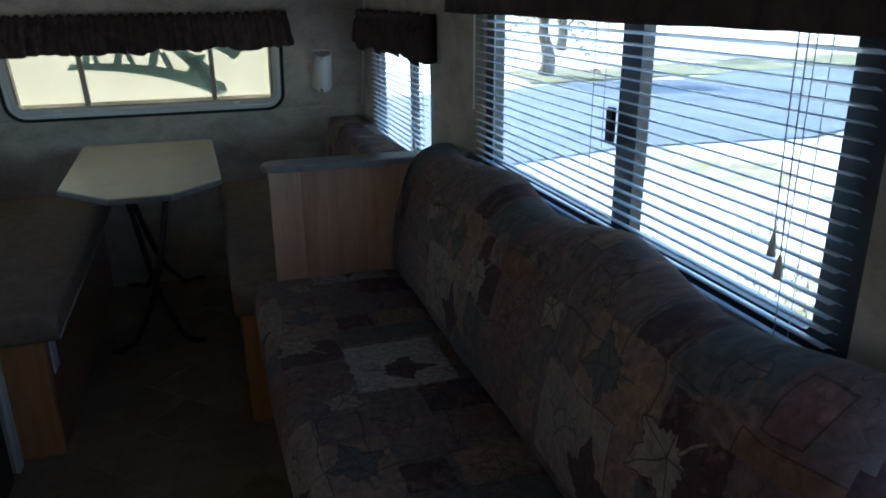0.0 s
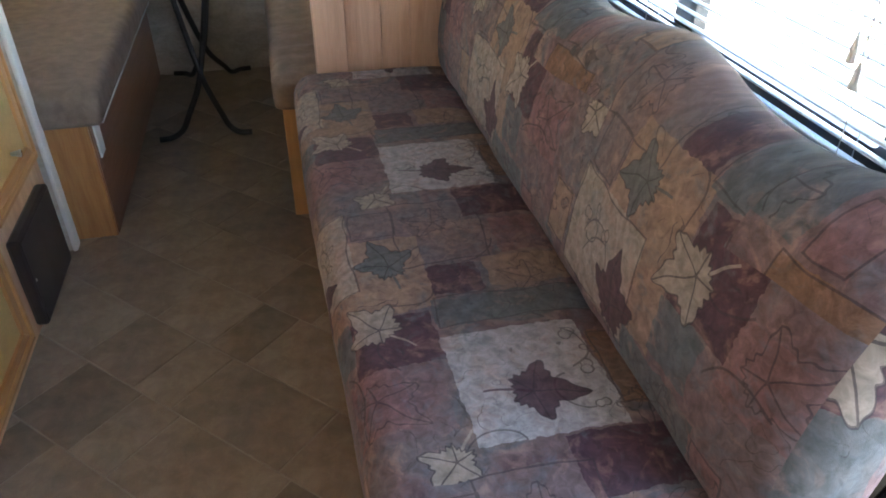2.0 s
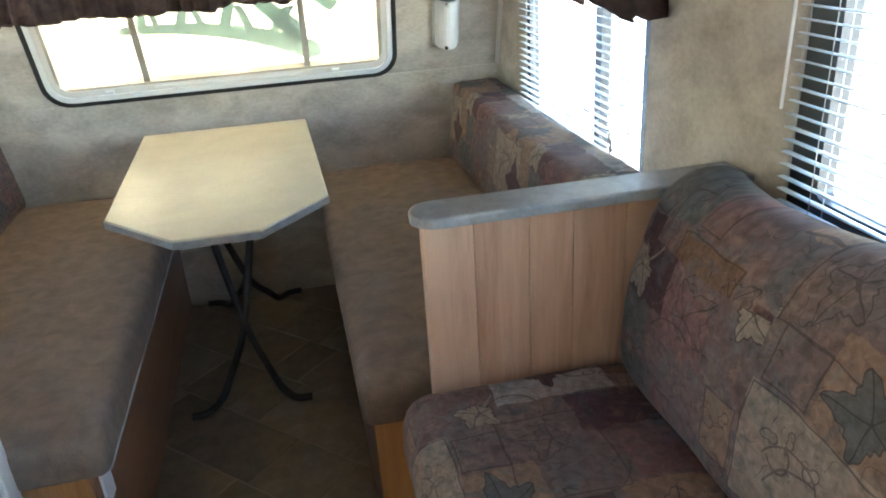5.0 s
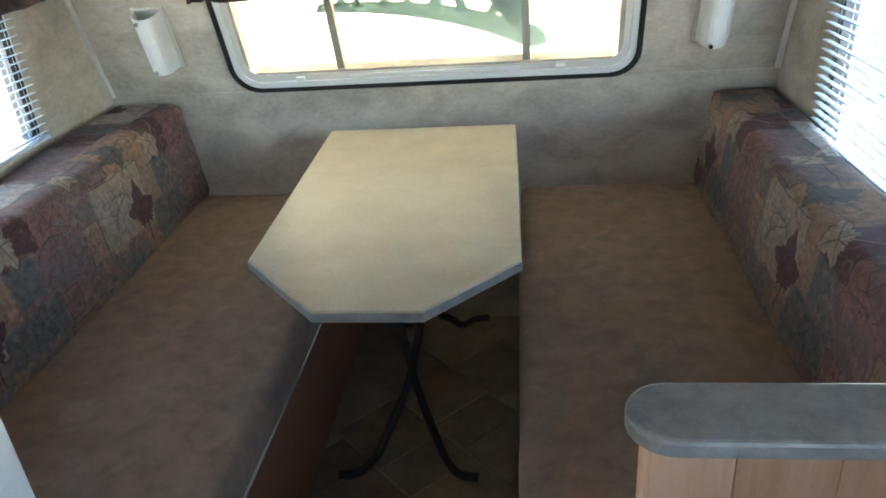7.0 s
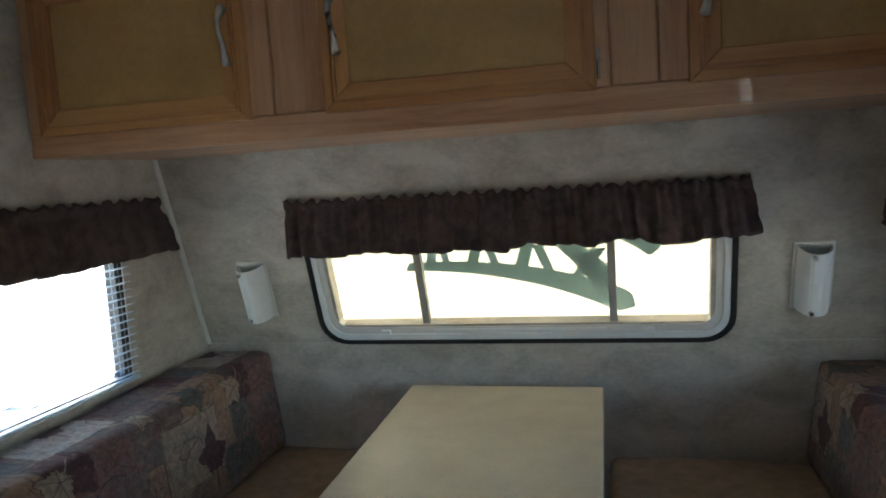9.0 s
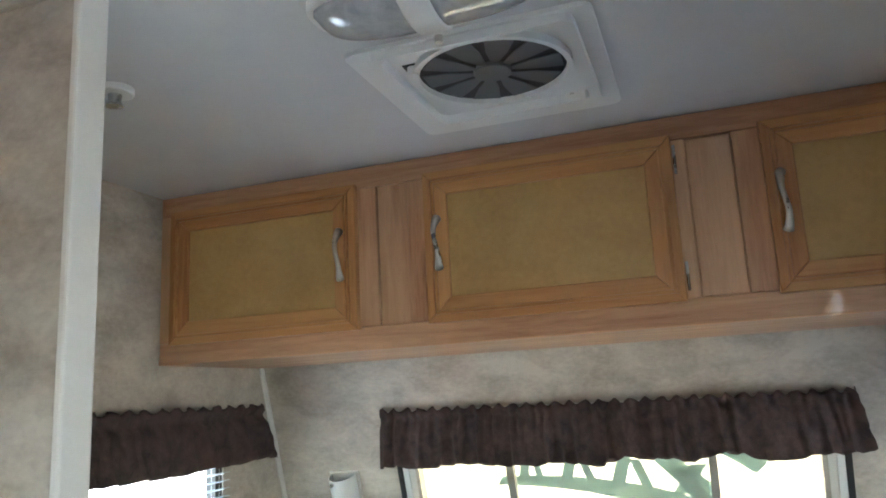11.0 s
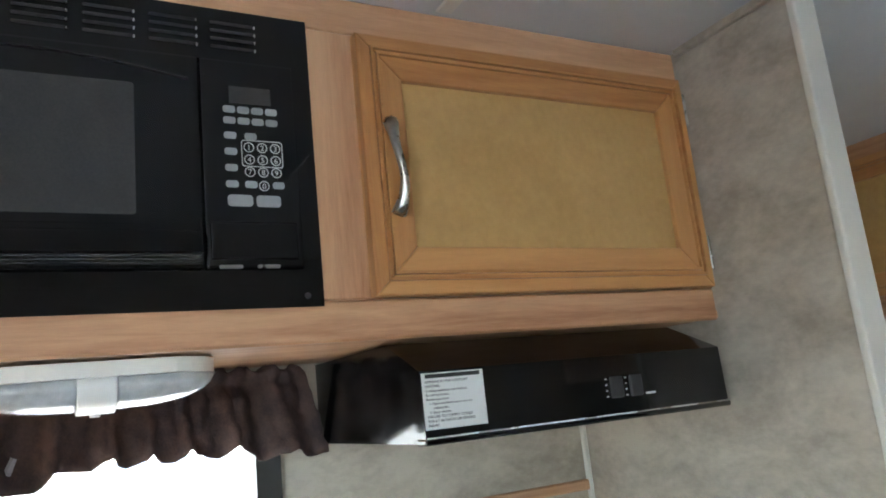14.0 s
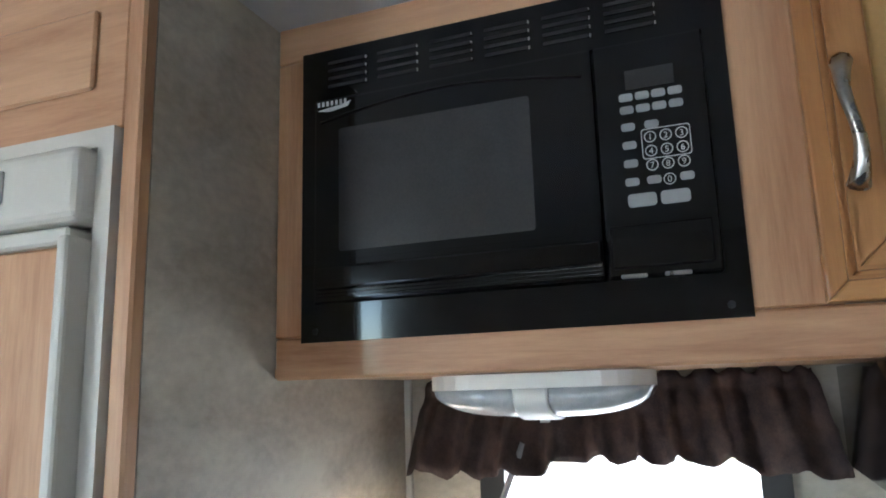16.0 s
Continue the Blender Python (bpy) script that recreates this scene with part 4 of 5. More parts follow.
part("hinge_arm", tube(smooth_path([(0.99, -3.265, 0.86), (0.93, -3.265, 0.66), (0.86, -3.265, 0.50), (0.76, -3.26, 0.42)]), 0.013, 8), BLACK, sofa, "black steel folding arm", True)
part("hinge_arm", tube(smooth_path([(0.97, -3.28, 0.74), (0.90, -3.28, 0.58), (0.85, -3.28, 0.36)]), 0.008, 8), STEEL, sofa, "steel folding link", True)


# ---- cabinets ----
def handle(parent, x, y, z0, z1, facing):
    """An arched pull; facing +x (kitchen) or -y (front cabinets)."""
    n, pts, rr = 12, [], []
    for i in range(n + 1):
        t = i / n
        out = 0.006 + 0.022 * math.sin(math.pi * t) ** 0.7
        s = 0.004 * math.sin(2 * math.pi * t)
        z = z0 + (z1 - z0) * t
        pts.append((x + out, y + s, z) if facing == "x" else (x + s, y - out, z))
        rr.append(0.0055 + 0.0050 * abs(2 * t - 1) ** 2.5)
    h = part("handle", tube(pts, rr, 8), STEEL, parent, "arched brushed-nickel handle", True)
    return h


def cab_door(parent, place, a0, a1, b0, b1, horiz, upright, rail=0.058):
    """A framed door with a flat insert; place(a, b, w): along, up, out of the cabinet's face."""
    d = part("door", prism([(a0, b0), (a1, b0), (a1, b1), (a0, b1)], place, 0.001, 0.008), horiz, parent, "honey oak framed door")
    r = rail
    # mitred rails and stiles
    for outl, mat in (([(a0, b0), (a1, b0), (a1 - r, b0 + r), (a0 + r, b0 + r)], horiz), ([(a0, b1), (a0 + r, b1 - r), (a1 - r, b1 - r), (a1, b1)], horiz),
                      ([(a0, b0), (a0 + r, b0 + r), (a0 + r, b1 - r), (a0, b1)], upright), ([(a1, b0), (a1, b1), (a1 - r, b1 - r), (a1 - r, b0 + r)], upright)):
        part("rail", prism(outl, place, 0.008, 0.020, 0.0025), mat, d)
    for q in (0.018, 0.026):
        o = [(a0 + q, b0 + q), (a1 - q, b0 + q), (a1 - q, b1 - q), (a0 + q, b1 - q)]
        i = [(a0 + q + 0.003, b0 + q + 0.004), (a1 - q - 0.003, b0 + q + 0.004), (a1 - q - 0.003, b1 - q - 0.004), (a0 + q + 0.003, b1 - q - 0.004)]
        part("bead", ring(o, i, place, 0.018, 0.0255), horiz, d)
    part("insert", prism([(a0 + r - 0.004, b0 + r - 0.004), (a1 - r + 0.004, b0 + r - 0.004), (a1 - r + 0.004, b1 - r + 0.004), (a0 + r - 0.004, b1 - r + 0.004)], place, 0.008, 0.0115), INSERT, d, "flat tan insert")
    return d


def on_front(a, b, w):
    return Vector((a, -0.616 - w, b))


fc = thing("front_cabinet", (-0.03, -0.35, 1.46), "honey oak overhead cabinet across the front wall", "cabinet")
part("underside", box(XL, XR, -0.616, rake(0, 0.64).y, 1.46, 1.474), OAK_X, fc)
part("body", box(XL, XR, -0.602, -0.36, 1.475, ZC - 0.001), OAK_X, fc)
part("bottom_rail", box(XL, XR, -0.617, -0.603, 1.4605, 1.515, 0.003), OAK_X, fc)
part("top_rail", box(XL, XR, -0.617, -0.603, 1.855, ZC - 0.002, 0.002), OAK_X, fc)
for a, b in ((XL, -1.00), (-0.487, -0.425), (-0.345, -0.285), (0.255, 0.292), (0.385, 0.452), (0.94, XR)):
    part("stile", box(a, b, -0.617, -0.603, 1.5155, 1.8545, 0.002), OAK_Z, fc)
for a, b in ((-0.4245, -0.3455), (0.2925, 0.3845)):
    part("filler_panel", box(a + 0.002, b - 0.002, -0.608, -0.603, 1.518, 1.852, 0.001), OAK_Z, fc, "recessed oak filler panel")
for a0, a1, hx in ((-1.016, -0.475, -0.513), (-0.297, 0.265, -0.262), (0.438, 0.955, 0.466)):
    d = cab_door(fc, on_front, a0, a1, 1.508, 1.862, HONEY_X, HONEY_Z)
    handle(d, hx, -0.636, 1.630, 1.748, "y")
for z in (1.56, 1.81):
    part("hinge", box(0.267, 0.273, -0.634, -0.616, z - 0.03, z + 0.03, 0.002), STEEL, fc)


def on_kitchen(a, b, w):
    return Vector((-0.66 + w, a, b))


kc = thing("kitchen_cabinet", (-0.86, -2.11, 1.45), "oak overhead kitchen cabinet around the microwave", "cabinet")
part("bottom", box(XL, -0.66, -2.711, -1.511, 1.452, 1.464), OAK_Y, kc)
part("top", box(XL, -0.675, -2.711, -1.511, ZC - 0.014, ZC - 0.001), OAK_Y, kc)
part("divider", box(XL, -0.676, -2.15, -2.136, 1.4645, ZC - 0.015), OAK_Y, kc)
part("bottom_rail", box(-0.674, -0.659, -2.711, -1.511, 1.449, 1.499, 0.003), OAK_Y, kc)
part("top_rail", box(-0.674, -0.659, -2.711, -1.511, 1.858, ZC - 0.001, 0.002), OAK_Y, kc)
for a, b in ((-2.711, -2.668), (-2.168, -2.086), (-1.545, -1.511)):
    part("stile", box(-0.674, -0.659, a, b, 1.4995, 1.8575, 0.002), OAK_Z, kc)
kd = cab_door(kc, on_kitchen, -2.104, -1.525, 1.500, 1.852, HONEY_Y, HONEY_Z, 0.062)
handle(kd, -0.639, -2.068, 1.603, 1.725, "x")

for z in (1.555, 1.800):
    part("hinge", box(-0.660, -0.641, -1.5235, -1.5175, z - 0.028, z + 0.028, 0.002), STEEL, kc, "small nickel hinge")

FACE_X = Matrix(((0, 0, 1, 0), (1, 0, 0, 0), (0, 1, 0, 0), (0, 0, 0, 1)))


def flat(y, z, x):
    return Matrix.Translation((x, y, z)) @ FACE_X


def kx(off):
    """The kitchen's face, off metres out of it."""
    return lambda a, b, w: Vector((-0.66 + off + w, a, b))


mw = thing("microwave_oven", (-0.8, -2.42, 1.50), "black built-in microwave oven with grey keys", "microwave")
MY0, MY1, MZ0, MZ1 = -2.672, -2.166, 1.492, 1.864
rect = lambda a0, a1, b0, b1: [(a0, b0), (a1, b0), (a1, b1), (a0, b1)]
part("trim_frame", ring(rect(MY0, MY1, MZ0, MZ1), rect(MY0 + 0.02, MY1 - 0.022, MZ0 + 0.045, MZ1 - 0.068), kx(0), 0.0, 0.012), BLACK, mw, "glossy black trim frame")
part("body", box(-1.02, -0.662, MY0 + 0.01, MY1 - 0.01, MZ0 + 0.005, MZ1 - 0.005), BLACKM, mw)
door = part("door", box(-0.66, -0.640, MY0 + 0.021, -2.303, 1.538, 1.795, 0.004, 2), BLACK, mw, "glossy black oven door")
part("window", prism(round_rect(-2.615, -2.374, 1.598, 1.752, 0.004, 3), kx(0.020), 0.0002, 0.0012), SMOKE, door, "grey oven window")
part("lower_bar", box(-0.642, -0.632, -2.647, -2.305, 1.553, 1.580, 0.003, 2), BLACK, door)
part("control_panel", box(-0.66, -0.642, -2.3015, MY1 - 0.023, 1.538, 1.795, 0.003, 2), BLACK, mw, "glossy black control panel")
PX = -0.6418
part("display", box(PX, PX + 0.001, -2.276, -2.226, 1.749, 1.771), SMOKE, mw, "dark display")
for r, (zk, cols) in enumerate(((1.741, 4), (1.727, 4), (1.708, 2), (1.688, 1), (1.668, 1), (1.648, 2))):
    for c in range(cols):
        yk = -2.2765 + c * (0.0167 if cols == 4 else 0.024 if r == 2 else 0.022)
        part("key", prism(round_rect(yk - 0.0072, yk + 0.0072, zk - 0.0042, zk + 0.0042, 0.003, 3), lambda a, b, w: Vector((PX + w, a, b)), 0, 0.0014), KEY, mw)
part("key", prism(round_rect(-2.2290, -2.2150, 1.6438, 1.6522, 0.003, 3), lambda a, b, w: Vector((PX + w, a, b)), 0, 0.0014), KEY, mw)
for yk in (-2.268, -2.235):
    part("key", prism(round_rect(yk - 0.0145, yk + 0.0145, 1.621, 1.635, 0.004, 3), lambda a, b, w: Vector((PX + w, a, b)), 0, 0.0014), KEY, mw)
part("keypad_outline", ring(round_rect(-2.2640, -2.2150, 1.6705, 1.7035, 0.003, 2), round_rect(-2.2632, -2.2158, 1.6713, 1.7027, 0.003, 2), lambda a, b, w: Vector((PX + w, a, b)), 0, 0.0006), INKW, mw)
for i, ch in enumerate("1234567890"):
    r, c = divmod(i, 3)
    yk, zk = (-2.2551 + 0.0157 * c, 1.6945 - 0.0153 * r) if i < 9 else (-2.2392, 1.6470)
    circ = [(yk + 0.0062 * math.cos(k * math.pi / 9), zk + 0.0062 * math.sin(k * math.pi / 9)) for k in range(18)]
    circ2 = [(yk + 0.0052 * math.cos(k * math.pi / 9), zk + 0.0052 * math.sin(k * math.pi / 9)) for k in range(18)]
    kk = part("key", ring(circ, circ2, lambda a, b, w: Vector((PX + w, a, b)), 0, 0.0007), INKW, mw, "round numbered key")
    words(ch, 0.0095, flat(yk, zk - 0.0034, PX + 0.0004), "digit", INKW, kk, "CENTER")
part("badge", prism([(-2.645, 1.7795), (-2.628, 1.7765), (-2.603, 1.7800), (-2.598, 1.7870), (-2.612, 1.7835), (-2.630, 1.7815)], kx(0.0202), 0, 0.0006), INKW, door, "small silver badge")
for k in range(7):
    part("badge_stroke", box(-0.6398, -0.6394, -2.645 + 0.0062 * k, -2.6415 + 0.0062 * k, 1.7845, 1.7905), INKW, door)
arch = [(-2.640 + 0.325 * k / 16, 1.764 + 0.018 * math.sin(math.pi * k / 16)) for k in range(17)]
part("arched_rim", tube([(-0.6398, a, b) for a, b in arch], 0.0022, 6), BLACK, door, smooth=True)
part("window_glass", prism(round_rect(-2.642, -2.330, 1.588, 1.764, 0.012, 4), kx(0.0198), 0.0, 0.0006), BLACK, door, "glossy dark glass round the window")
part("flap", box(-0.6425, -0.6405, -2.296, -2.196, 1.548, 1.592, 0.002, 2), BLACK, mw, "glossy black flap under the keys")
for zz in (1.5455, 1.5495):
    part("glossy_ridge", box(-0.6405, -0.6375, -2.645, -2.306, zz - 0.0008, zz + 0.0008), BLACK, door)
for g in range(6):
    ya = -2.634 + g * 0.0695
    for k in range(4):
        part("vent_slot", box(-0.6478, -0.6462, ya, ya + 0.052, 1.8115 + k * 0.0105, 1.8155 + k * 0.0105, 0.0006), BLACKM, mw)
        part("vent_glint", box(-0.6478, -0.6455, ya + 0.0525, ya + 0.0545, 1.8110 + k * 0.0105, 1.8150 + k * 0.0105, 0.0006), STEEL, mw)
    part("lower_slot", prism(round_rect(ya + 0.002, ya + 0.05, 1.519, 1.525, 0.0028, 3), kx(0.0118), 0, 0.0008), BLACK, mw)
for y in (-2.275, -2.232):
    part("clip", box(-0.642, -0.638, y - 0.013, y + 0.013, 1.5375, 1.5415, 0.001), STEEL, mw)
for y in (-2.652, -2.186):
    part("screw", disc(lambda a, b, w: Vector((-0.648 + w, y + a, 1.505 + b)), 0.004, 0, 0.0015, 10), BLACKM, mw)

# lamp under the cabinet
ul = thing("under_cabinet_lamp", (-0.80, -2.41, 1.449), "white two-lens lamp under the kitchen cabinet, off", "lamp")
HULL = [(0.0, 0.135), (-0.016, 0.135), (-0.030, 0.115), (-0.042, 0.085), (-0.048, 0.04), (-0.049, 0.0)]


def dome(cx, cy, cz, half, rad, drop, mat, nm, parent, a0=-1.0, a1=1.0, axis="y", swell=0.0, label=""):
    """A long shallow lens hanging under a ceiling, between two shares of its length."""
    bm = bmesh.new()
    n, k = 14, 10
    rows = []
    for i in range(n + 1):
        t = a0 + (a1 - a0) * i / n
        e = max(0.0, 1 - abs(t) ** 3.2) ** 0.5
        row = []
        for j in range(k + 1):
            an = math.pi * j / k
            w, d = (rad + swell) * math.cos(an) * (0.35 + 0.65 * e), -(drop + swell) * math.sin(an) ** 0.7 * e - 0.001
            p = (cx + w, cy + half * t, cz + d) if axis == "y" else (cx + half * t, cy + w, cz + d)
            row.append(bm.verts.new(p))
        rows.append(row)
    for a, b in zip(rows, rows[1:]):
        for j in range(k):
            bm.faces.new((a[j], a[j + 1], b[j + 1], b[j]))
        bm.faces.new((a[0], b[0], b[k], a[k]))
    bm.faces.new(rows[0])
    bm.faces.new(rows[-1][::-1])
    bmesh.ops.recalc_face_normals(bm, faces=bm.faces)
    return part(nm, bm, mat, parent, label, True)


part("base", prism(round_rect(-0.875, -0.725, -2.550, -2.275, 0.07, 6), lambda a, b, w: Vector((a, b, w)), 1.4312, 1.4485, 0.0), WHITE, ul)
dome(-0.80, -2.41, 1.432, 0.135, 0.066, 0.035, LENSM, "lens", ul, -1, -0.14, label="clear ribbed lens")
dome(-0.80, -2.41, 1.432, 0.135, 0.066, 0.035, LENSM, "lens", ul, 0.14, 1, label="clear ribbed lens")
dome(-0.80, -2.41, 1.432, 0.135, 0.066, 0.035, WHITE, "bridge", ul, -0.15, 0.15, swell=0.003)
part("switch", disc(lambda a, b, w: Vector((-0.80 + a, -2.41 + b, 1.39 + w)), 0.006, 0, 0.01, 10), WHITE, ul)

# range hood
hd = thing("range_hood", (-0.86, -1.80, 1.32), "black range hood with a white warning label", "range hood")
prof = [(XL, 1.318), (-0.66, 1.318), (-0.638, 1.322), (-0.640, 1.405), (-0.74, 1.4485), (XL, 1.4485)]
part("canopy", prism(prof, lambda a, b, w: Vector((a, w, b)), -2.058, -1.545), BLACK, hd, "glossy black sheet-metal canopy")
part("lip", box(-0.662, -0.634, -2.060, -1.543, 1.316, 1.324, 0.002), BLACK, hd)
part("lip_line", box(-0.6338, -0.6325, -2.058, -1.545, 1.3235, 1.3255), STEEL, hd)
lab = part("warning_label", box(-0.6382, -0.6374, -2.057, -1.970, 1.334, 1.402), PAPER, hd, "white warning label with black writing")
part("label_band", box(-0.6374, -0.6370, -2.052, -1.975, 1.3955, 1.4005), INKD, lab)
LINES = ("APPLIANCES FOR COMFORT", "HEATING.", "Cooking appliances need fresh air", "for safe operation.", "Before operation:", "   1. Open overhead vent or turn on", "        exhaust fan.",
         "   2. Open window.", "FAILURE TO COMPLY COULD", "RESULT IN DEATH OR SERIOUS", "INJURY.")
for k, line in enumerate(LINES):
    words(line, 0.0047 if line.isupper() else 0.0043, flat(-2.053, 1.3895 - 0.0052 * k, -0.6372), "writing", INKD, lab)
for y in (-1.757, -1.722):
    part("rocker_switch", box(-0.6392, -0.635, y - 0.012, y + 0.012, 1.346, 1.376, 0.002), BLACKM, hd, "black rocker switch")
    for k in range(4):
        part("mark", box(-0.6380, -0.6372, y - 0.019, y - 0.016, 1.348 + k * 0.008, 1.350 + k * 0.008), INKW, hd)
part("mark", box(-0.6380, -0.6372, -1.705, -1.687, 1.347, 1.350), INKW, hd)

# wall panel seams behind the cooker
structure(part("trim_splash_corner", box(XL, XL + 0.010, -1.522, -1.5105, 0.893, 1.317, 0.002), TRIMW), "thin cream trim in the corner by the hood", "trim")
structure(part("trim_splash_ledge", box(XL, XL + 0.014, -2.02, -1.5225, 1.168, 1.188, 0.003), OAK_Y), "narrow wooden ledge on the wall under the hood", "trim")

# fridge and its cupboard
fr = thing("fridge_cupboard", (-0.76, -3.05, 0), "tall oak fridge cupboard with a grey papered side", "cupboard")
part("side", box(XL, -0.455, -2.734, -2.713, 0, ZC - 0.001), WALLPAPER, fr, "grey-beige papered side panel")
part("corner_post", box(-0.454, -0.435, -2.7345, -2.711, 0, ZC - 0.001, 0.003), OAK_Z, fr)
part("far_post", box(-0.454, -0.435, -3.43, -3.38, 0, ZC - 0.001, 0.003), OAK_Z, fr)
part("head_board", box(-0.454, -0.437, -3.38, -2.7350, 1.700, ZC - 0.001, 0.002), OAK_Y, fr)
part("head_panel", box(-0.4368, -0.432, -3.30, -2.775, 1.745, 1.835, 0.003), OAK_Y, fr)
part("foot_board", box(-0.454, -0.437, -3.38, -2.7350, 0, 0.399, 0.002), OAK_Y, fr)
part("far_side", box(XL, -0.455, -3.43, -3.41, 0, ZC - 0.001), WALLPAPER, fr)
rf = thing("refrigerator", (-0.7, -3.07, 0.36), "wood-fronted fridge in a grey metal frame", "fridge")
part("body", box(-1.0, -0.46, -3.37, -2.77, 0.36, 1.65), GREYTOP, rf)
part("frame", ring([(-3.378, 0.355), (-2.762, 0.355), (-2.762, 1.652), (-3.378, 1.652)], [(-3.36, 0.37), (-2.782, 0.37), (-2.782, 1.632), (-3.36, 1.632)], lambda a, b, w: Vector((-0.455 + w, a, b)), 0, 0.028), FRIDGE, rf, "pale grey metal frame")
part("control_bar", box(-0.455, -0.405, -3.36, -2.782, 1.555, 1.632, 0.014, 4), FRIDGE, rf, "pale grey control bar")
part("control_plate", box(-0.4055, -0.4035, -3.02, -2.88, 1.58, 1.615, 0.002), KEY, rf)
fdoor = part("door", box(-0.455, -0.425, -3.345, -2.80, 0.375, 1.535, 0.003), OAK_Z, rf, "oak-veneered fridge door")
part("edge_strip", box(-0.455, -0.400, -2.7995, -2.784, 0.375, 1.54, 0.006, 3), FRIDGE, fdoor)
part("top_strip", box(-0.455, -0.415, -3.345, -2.8005, 1.535, 1.552, 0.003), FRIDGE, fdoor)

rf.location += Vector((0, 0.026, 0.046))

# kitchen base
kb = thing("kitchen_base_cabinet", (-0.76, -2.1, 0), "honey wood kitchen base cabinet", "cabinet")
part("body", box(XL, -0.475, -2.71, -1.5115, 0.06, 0.86), OAK_Z, kb)
part("toe_board", box(-0.56, -0.545, -2.71, -1.512, 0, 0.06), BLACKM, kb)
part("face", box(-0.474, -0.462, -2.71, -1.512, 0.0, 0.86, 0.002), OAK_Z, kb)
for a0, a1, b0, b1 in ((-1.95, -1.55, 0.36, 0.80), (-2.65, -2.0, 0.05, 0.80)):
    dd = cab_door(kb, lambda a, b, w: Vector((-0.461 + w, a, b)), a0, a1, b0, b1, HONEY_Y, HONEY_Z)
    part("knob", tube([(-0.44, a1 - 0.19 if a1 > -1.9 else a1 - 0.05, 0.46), (-0.425, a1 - 0.19 if a1 > -1.9 else a1 - 0.05, 0.46), (-0.415, a1 - 0.19 if a1 > -1.9 else a1 - 0.05, 0.46)], [0.005, 0.008, 0.011], 10), STEEL, dd, "small nickel knob", True)
gr = thing("furnace_grille", (-0.45, -1.75, 0.03), "dark brown metal furnace cover on the cabinet", "heater cover")
part("cover", box(-0.461, -0.425, -1.93, -1.60, 0.03, 0.30, 0.01, 2), plain("brown_metal", (.03, .022, .02), 0.35), gr)
part("screw", disc(lambda a, b, w: Vector((-0.4255 + w, -1.91 + a, 0.17 + b)), 0.004, 0, 0.002, 10), STEEL, gr)
ct = tagged(part("countertop", box(XL, -0.425, -2.711, -1.5125, 0.862, 0.892, 0.008, 2), GREYTOP), "grey laminate kitchen countertop", "countertop")

# the kitchen front stands 12 mm further back, the oven set in flush
kc.location.x -= 0.012
hd.location.x -= 0.012
mw.location.x -= 0.020
for c in mw.children:
    if c.name.startswith(("key", "display")):
        c.location += Vector((0, 0.007, -0.010))

# ---- ceiling things ----
vent = thing("roof_vent", (-0.02, -0.97, ZC), "white square roof vent with a grey fan", "roof vent")


def on_ceil(a, b, w):
    return Vector((a, b, ZC - w))


VO = round_rect(-0.225, 0.185, -1.18, -0.762, 0.02, 3)
part("flange", ring(VO, round_rect(-0.175, 0.145, -1.165, -0.835, 0.02, 3), on_ceil, 0, 0.008), WHITE, vent)
part("garnish", ring(round_rect(-0.185, 0.155, -1.172, -0.825, 0.02, 3), round_rect(-0.165, 0.135, -1.165, -0.845, 0.02, 3), on_ceil, -0.02, 0.022), WHITE, vent)
vo = [(-0.01 + 0.140 * math.cos(2 * math.pi * i / 32), -1.02 + 0.140 * math.sin(2 * math.pi * i / 32)) for i in range(32)]
vi = [(-0.01 + 0.130 * math.cos(2 * math.pi * i / 32), -1.02 + 0.130 * math.sin(2 * math.pi * i / 32)) for i in range(32)]
part("fan_ring", ring(vo, vi, on_ceil, 0.0, 0.016), WHITE, vent)
part("grille_plate", prism(round_rect(-0.166, 0.136, -1.166, -0.844, 0.02, 3), on_ceil, -0.012, 0.0035), WHITE, vent)
# flat black disc stands in for the shade up the shaft behind the blades
part("well_shade_disc", disc(lambda a, b, w: on_ceil(-0.01 + a, -1.02 + b, w), 0.130, 0.0036, 0.005, 32), BLACKM, vent)
fan = part("fan", disc(lambda a, b, w: on_ceil(-0.01 + a, -1.02 + b, w), 0.034, 0.005, 0.014, 20, bevel=0.002), plain("fan_grey", (.13, .135, .14), 0.5), vent, "grey plastic fan")
for k in range(10):
    a0 = 2 * math.pi * k / 10
    pts = []
    for t, wdt in ((0.03, 0.10), (0.075, 0.20), (0.124, 0.16)):
        pts.append((t, wdt))
    outl = [(-0.01 + t * math.cos(a0 - wd), -1.02 + t * math.sin(a0 - wd)) for t, wd in pts] + [(-0.01 + t * math.cos(a0 + wd + 0.1), -1.02 + t * math.sin(a0 + wd + 0.1)) for t, wd in pts[::-1]]
    part("blade", prism(outl, on_ceil, 0.007, 0.009), plain("fan_grey", (.13, .135, .14), 0.5), fan)
part("knob", disc(lambda a, b, w: on_ceil(-0.135 + a, -1.085 + b, w), 0.010, 0.0035, 0.02, 12), WHITE, vent)
part("switch", box(-0.150, -0.120, -1.10, -1.075, ZC - 0.0045, ZC - 0.0036), INKD, vent)
part("screw", disc(lambda a, b, w: on_ceil(0.10 + a, -0.845 + b, w), 0.004, 0.0035, 0.006, 8), STEEL, vent)

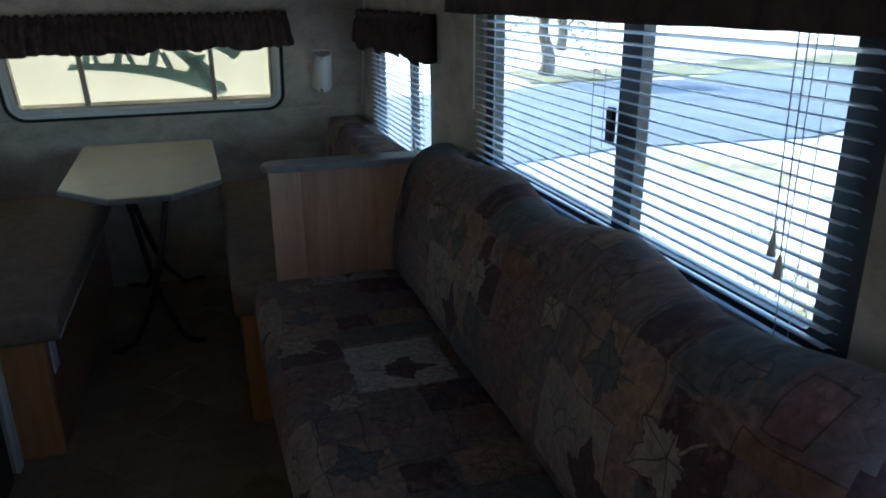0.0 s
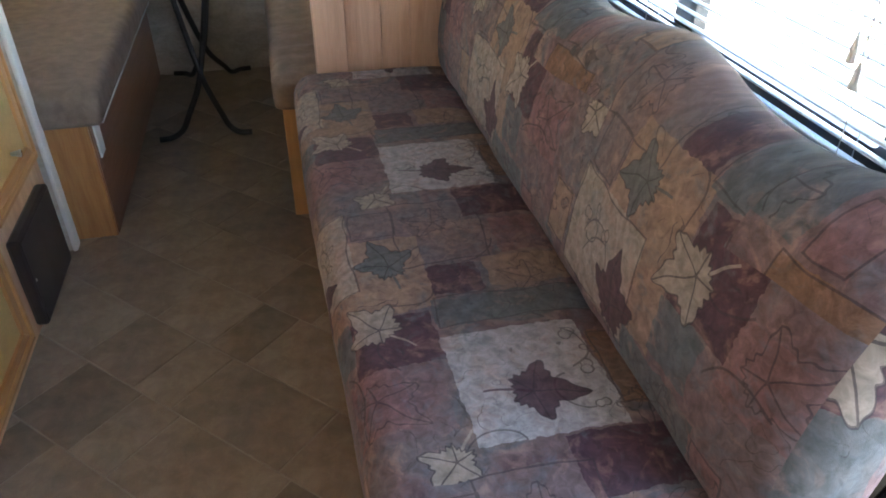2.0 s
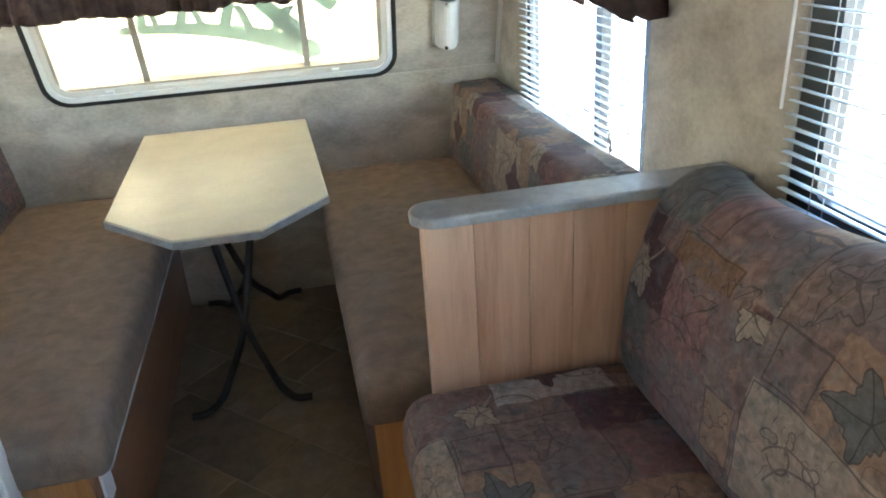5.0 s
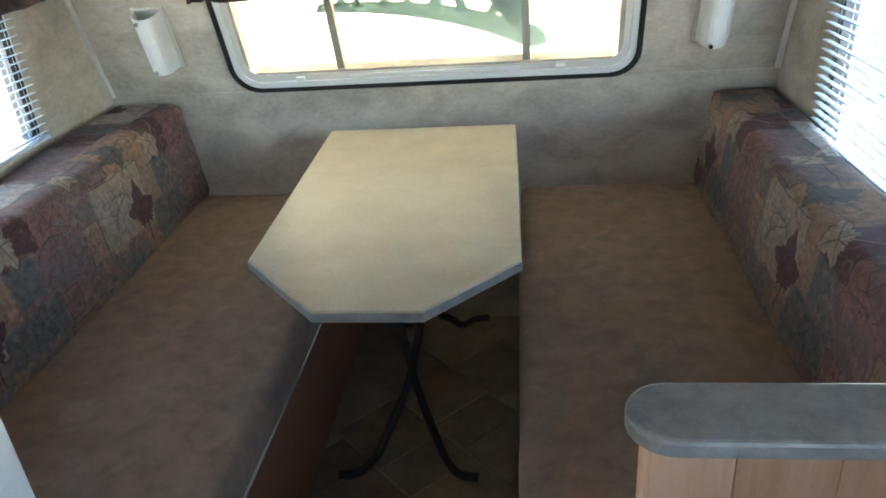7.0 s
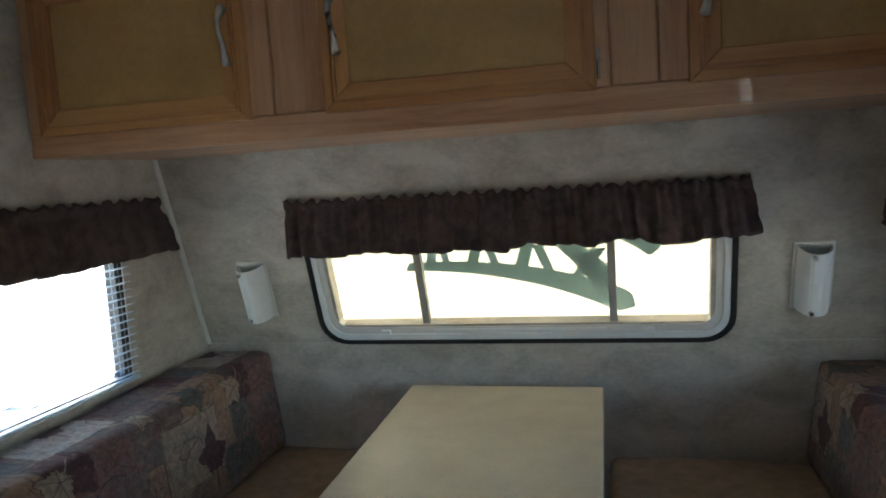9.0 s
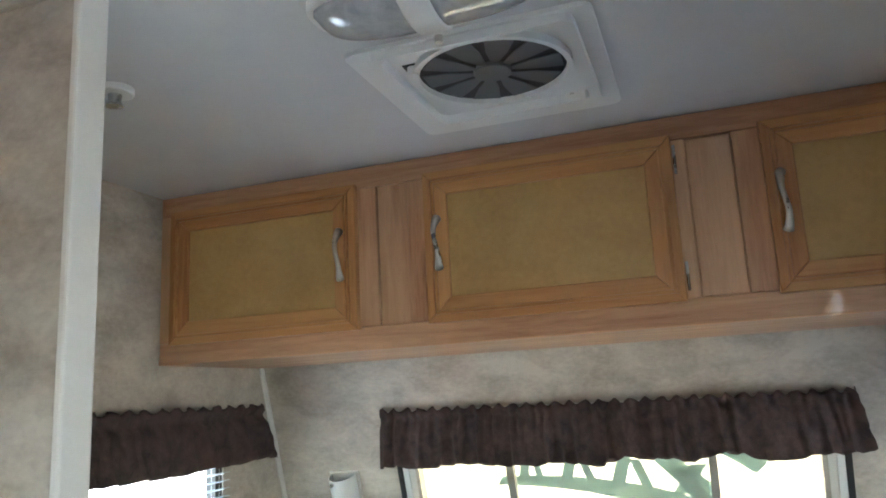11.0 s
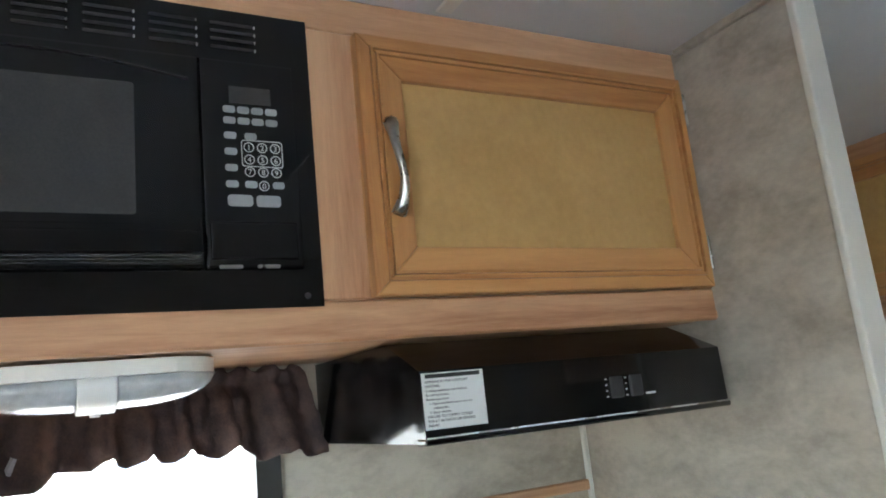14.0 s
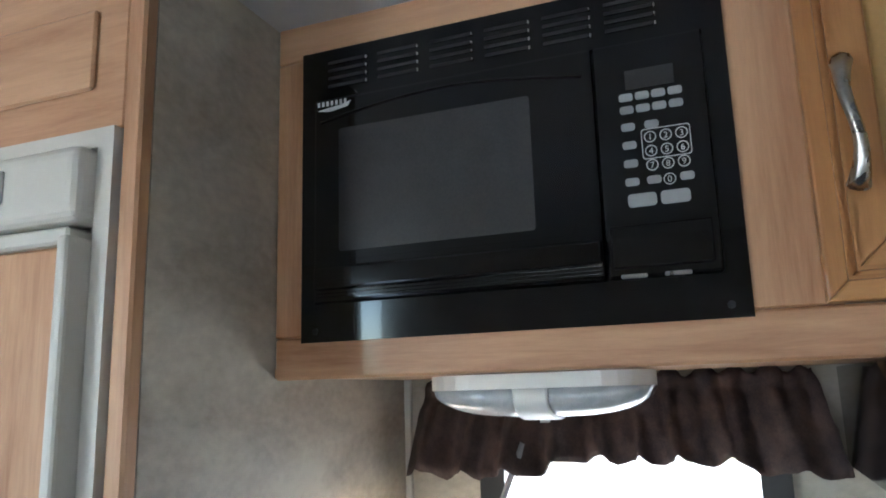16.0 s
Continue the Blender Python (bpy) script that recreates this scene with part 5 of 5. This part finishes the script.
cl = thing("ceiling_lamp", (-0.02, -1.29, ZC), "white ceiling lamp with two clear lenses, off", "lamp")
part("base", prism(round_rect(-0.205, 0.145, -1.372, -1.238, 0.06, 6), on_ceil, 0, 0.016, 0.004), WHITE, cl)
dome(-0.03, -1.305, ZC - 0.015, 0.165, 0.06, 0.032, LENSM, "lens", cl, -1, -0.12, "x", label="clear ribbed lens")
dome(-0.03, -1.305, ZC - 0.015, 0.165, 0.06, 0.032, LENSM, "lens", cl, 0.12, 1, "x", label="clear ribbed lens")
dome(-0.03, -1.305, ZC - 0.015, 0.165, 0.06, 0.032, WHITE, "bridge", cl, -0.13, 0.13, "x", 0.004)
part("switch", disc(lambda a, b, w: on_ceil(-0.02 + a, -1.28 + b, w), 0.006, 0.062, 0.072, 10), STEEL, cl)
sm = thing("ceiling_sprinkler", (-0.645, -1.23, ZC), "small white ceiling fitting with a metal tip", "ceiling fitting")
part("collar", disc(lambda a, b, w: on_ceil(-0.645 + a, -1.23 + b, w), 0.032, 0, 0.012, 20, bevel=0.003), WHITE, sm)
part("tip", tube([(-0.645, -1.23, ZC - 0.012), (-0.645, -1.23, ZC - 0.024), (-0.645, -1.23, ZC - 0.034)], [0.012, 0.010, 0.016], 10), STEEL, sm)

# ---- floor tiles, laid on the diagonal ----
tile_meshes = {}


def tile_mesh(w, l):
    key = (round(w, 3), round(l, 3))
    if key not in tile_meshes:
        tile_meshes[key] = finish(box(-w / 2, w / 2, -l / 2, l / 2, 0.0, 0.003, 0.0012), "tile", TILE)
    return tile_meshes[key]


diag = Matrix.Rotation(radians(45), 4, "Z")
org = Vector((-0.184, -2.201, 0))
ROW, SEQ = 0.216, (0.216, 0.354, 0.138)
for r in range(-16, 17):
    d = (r * 0.177) % 0.708 - 3.54
    k = r % 3
    while d < 3.4:
        l = SEQ[k % 3]
        c = org + diag @ Vector(((r + 0.5) * ROW, d + l / 2, 0))
        if -0.62 < c.x < 0.62 and -4.3 < c.y < 0.02:
            t = part("tile", tile_mesh(ROW - 0.004, l - 0.004), TILE, floor)
            t.matrix_basis = Matrix.Translation((c.x, c.y, 0.0)) @ diag
        d += l
        k += 1
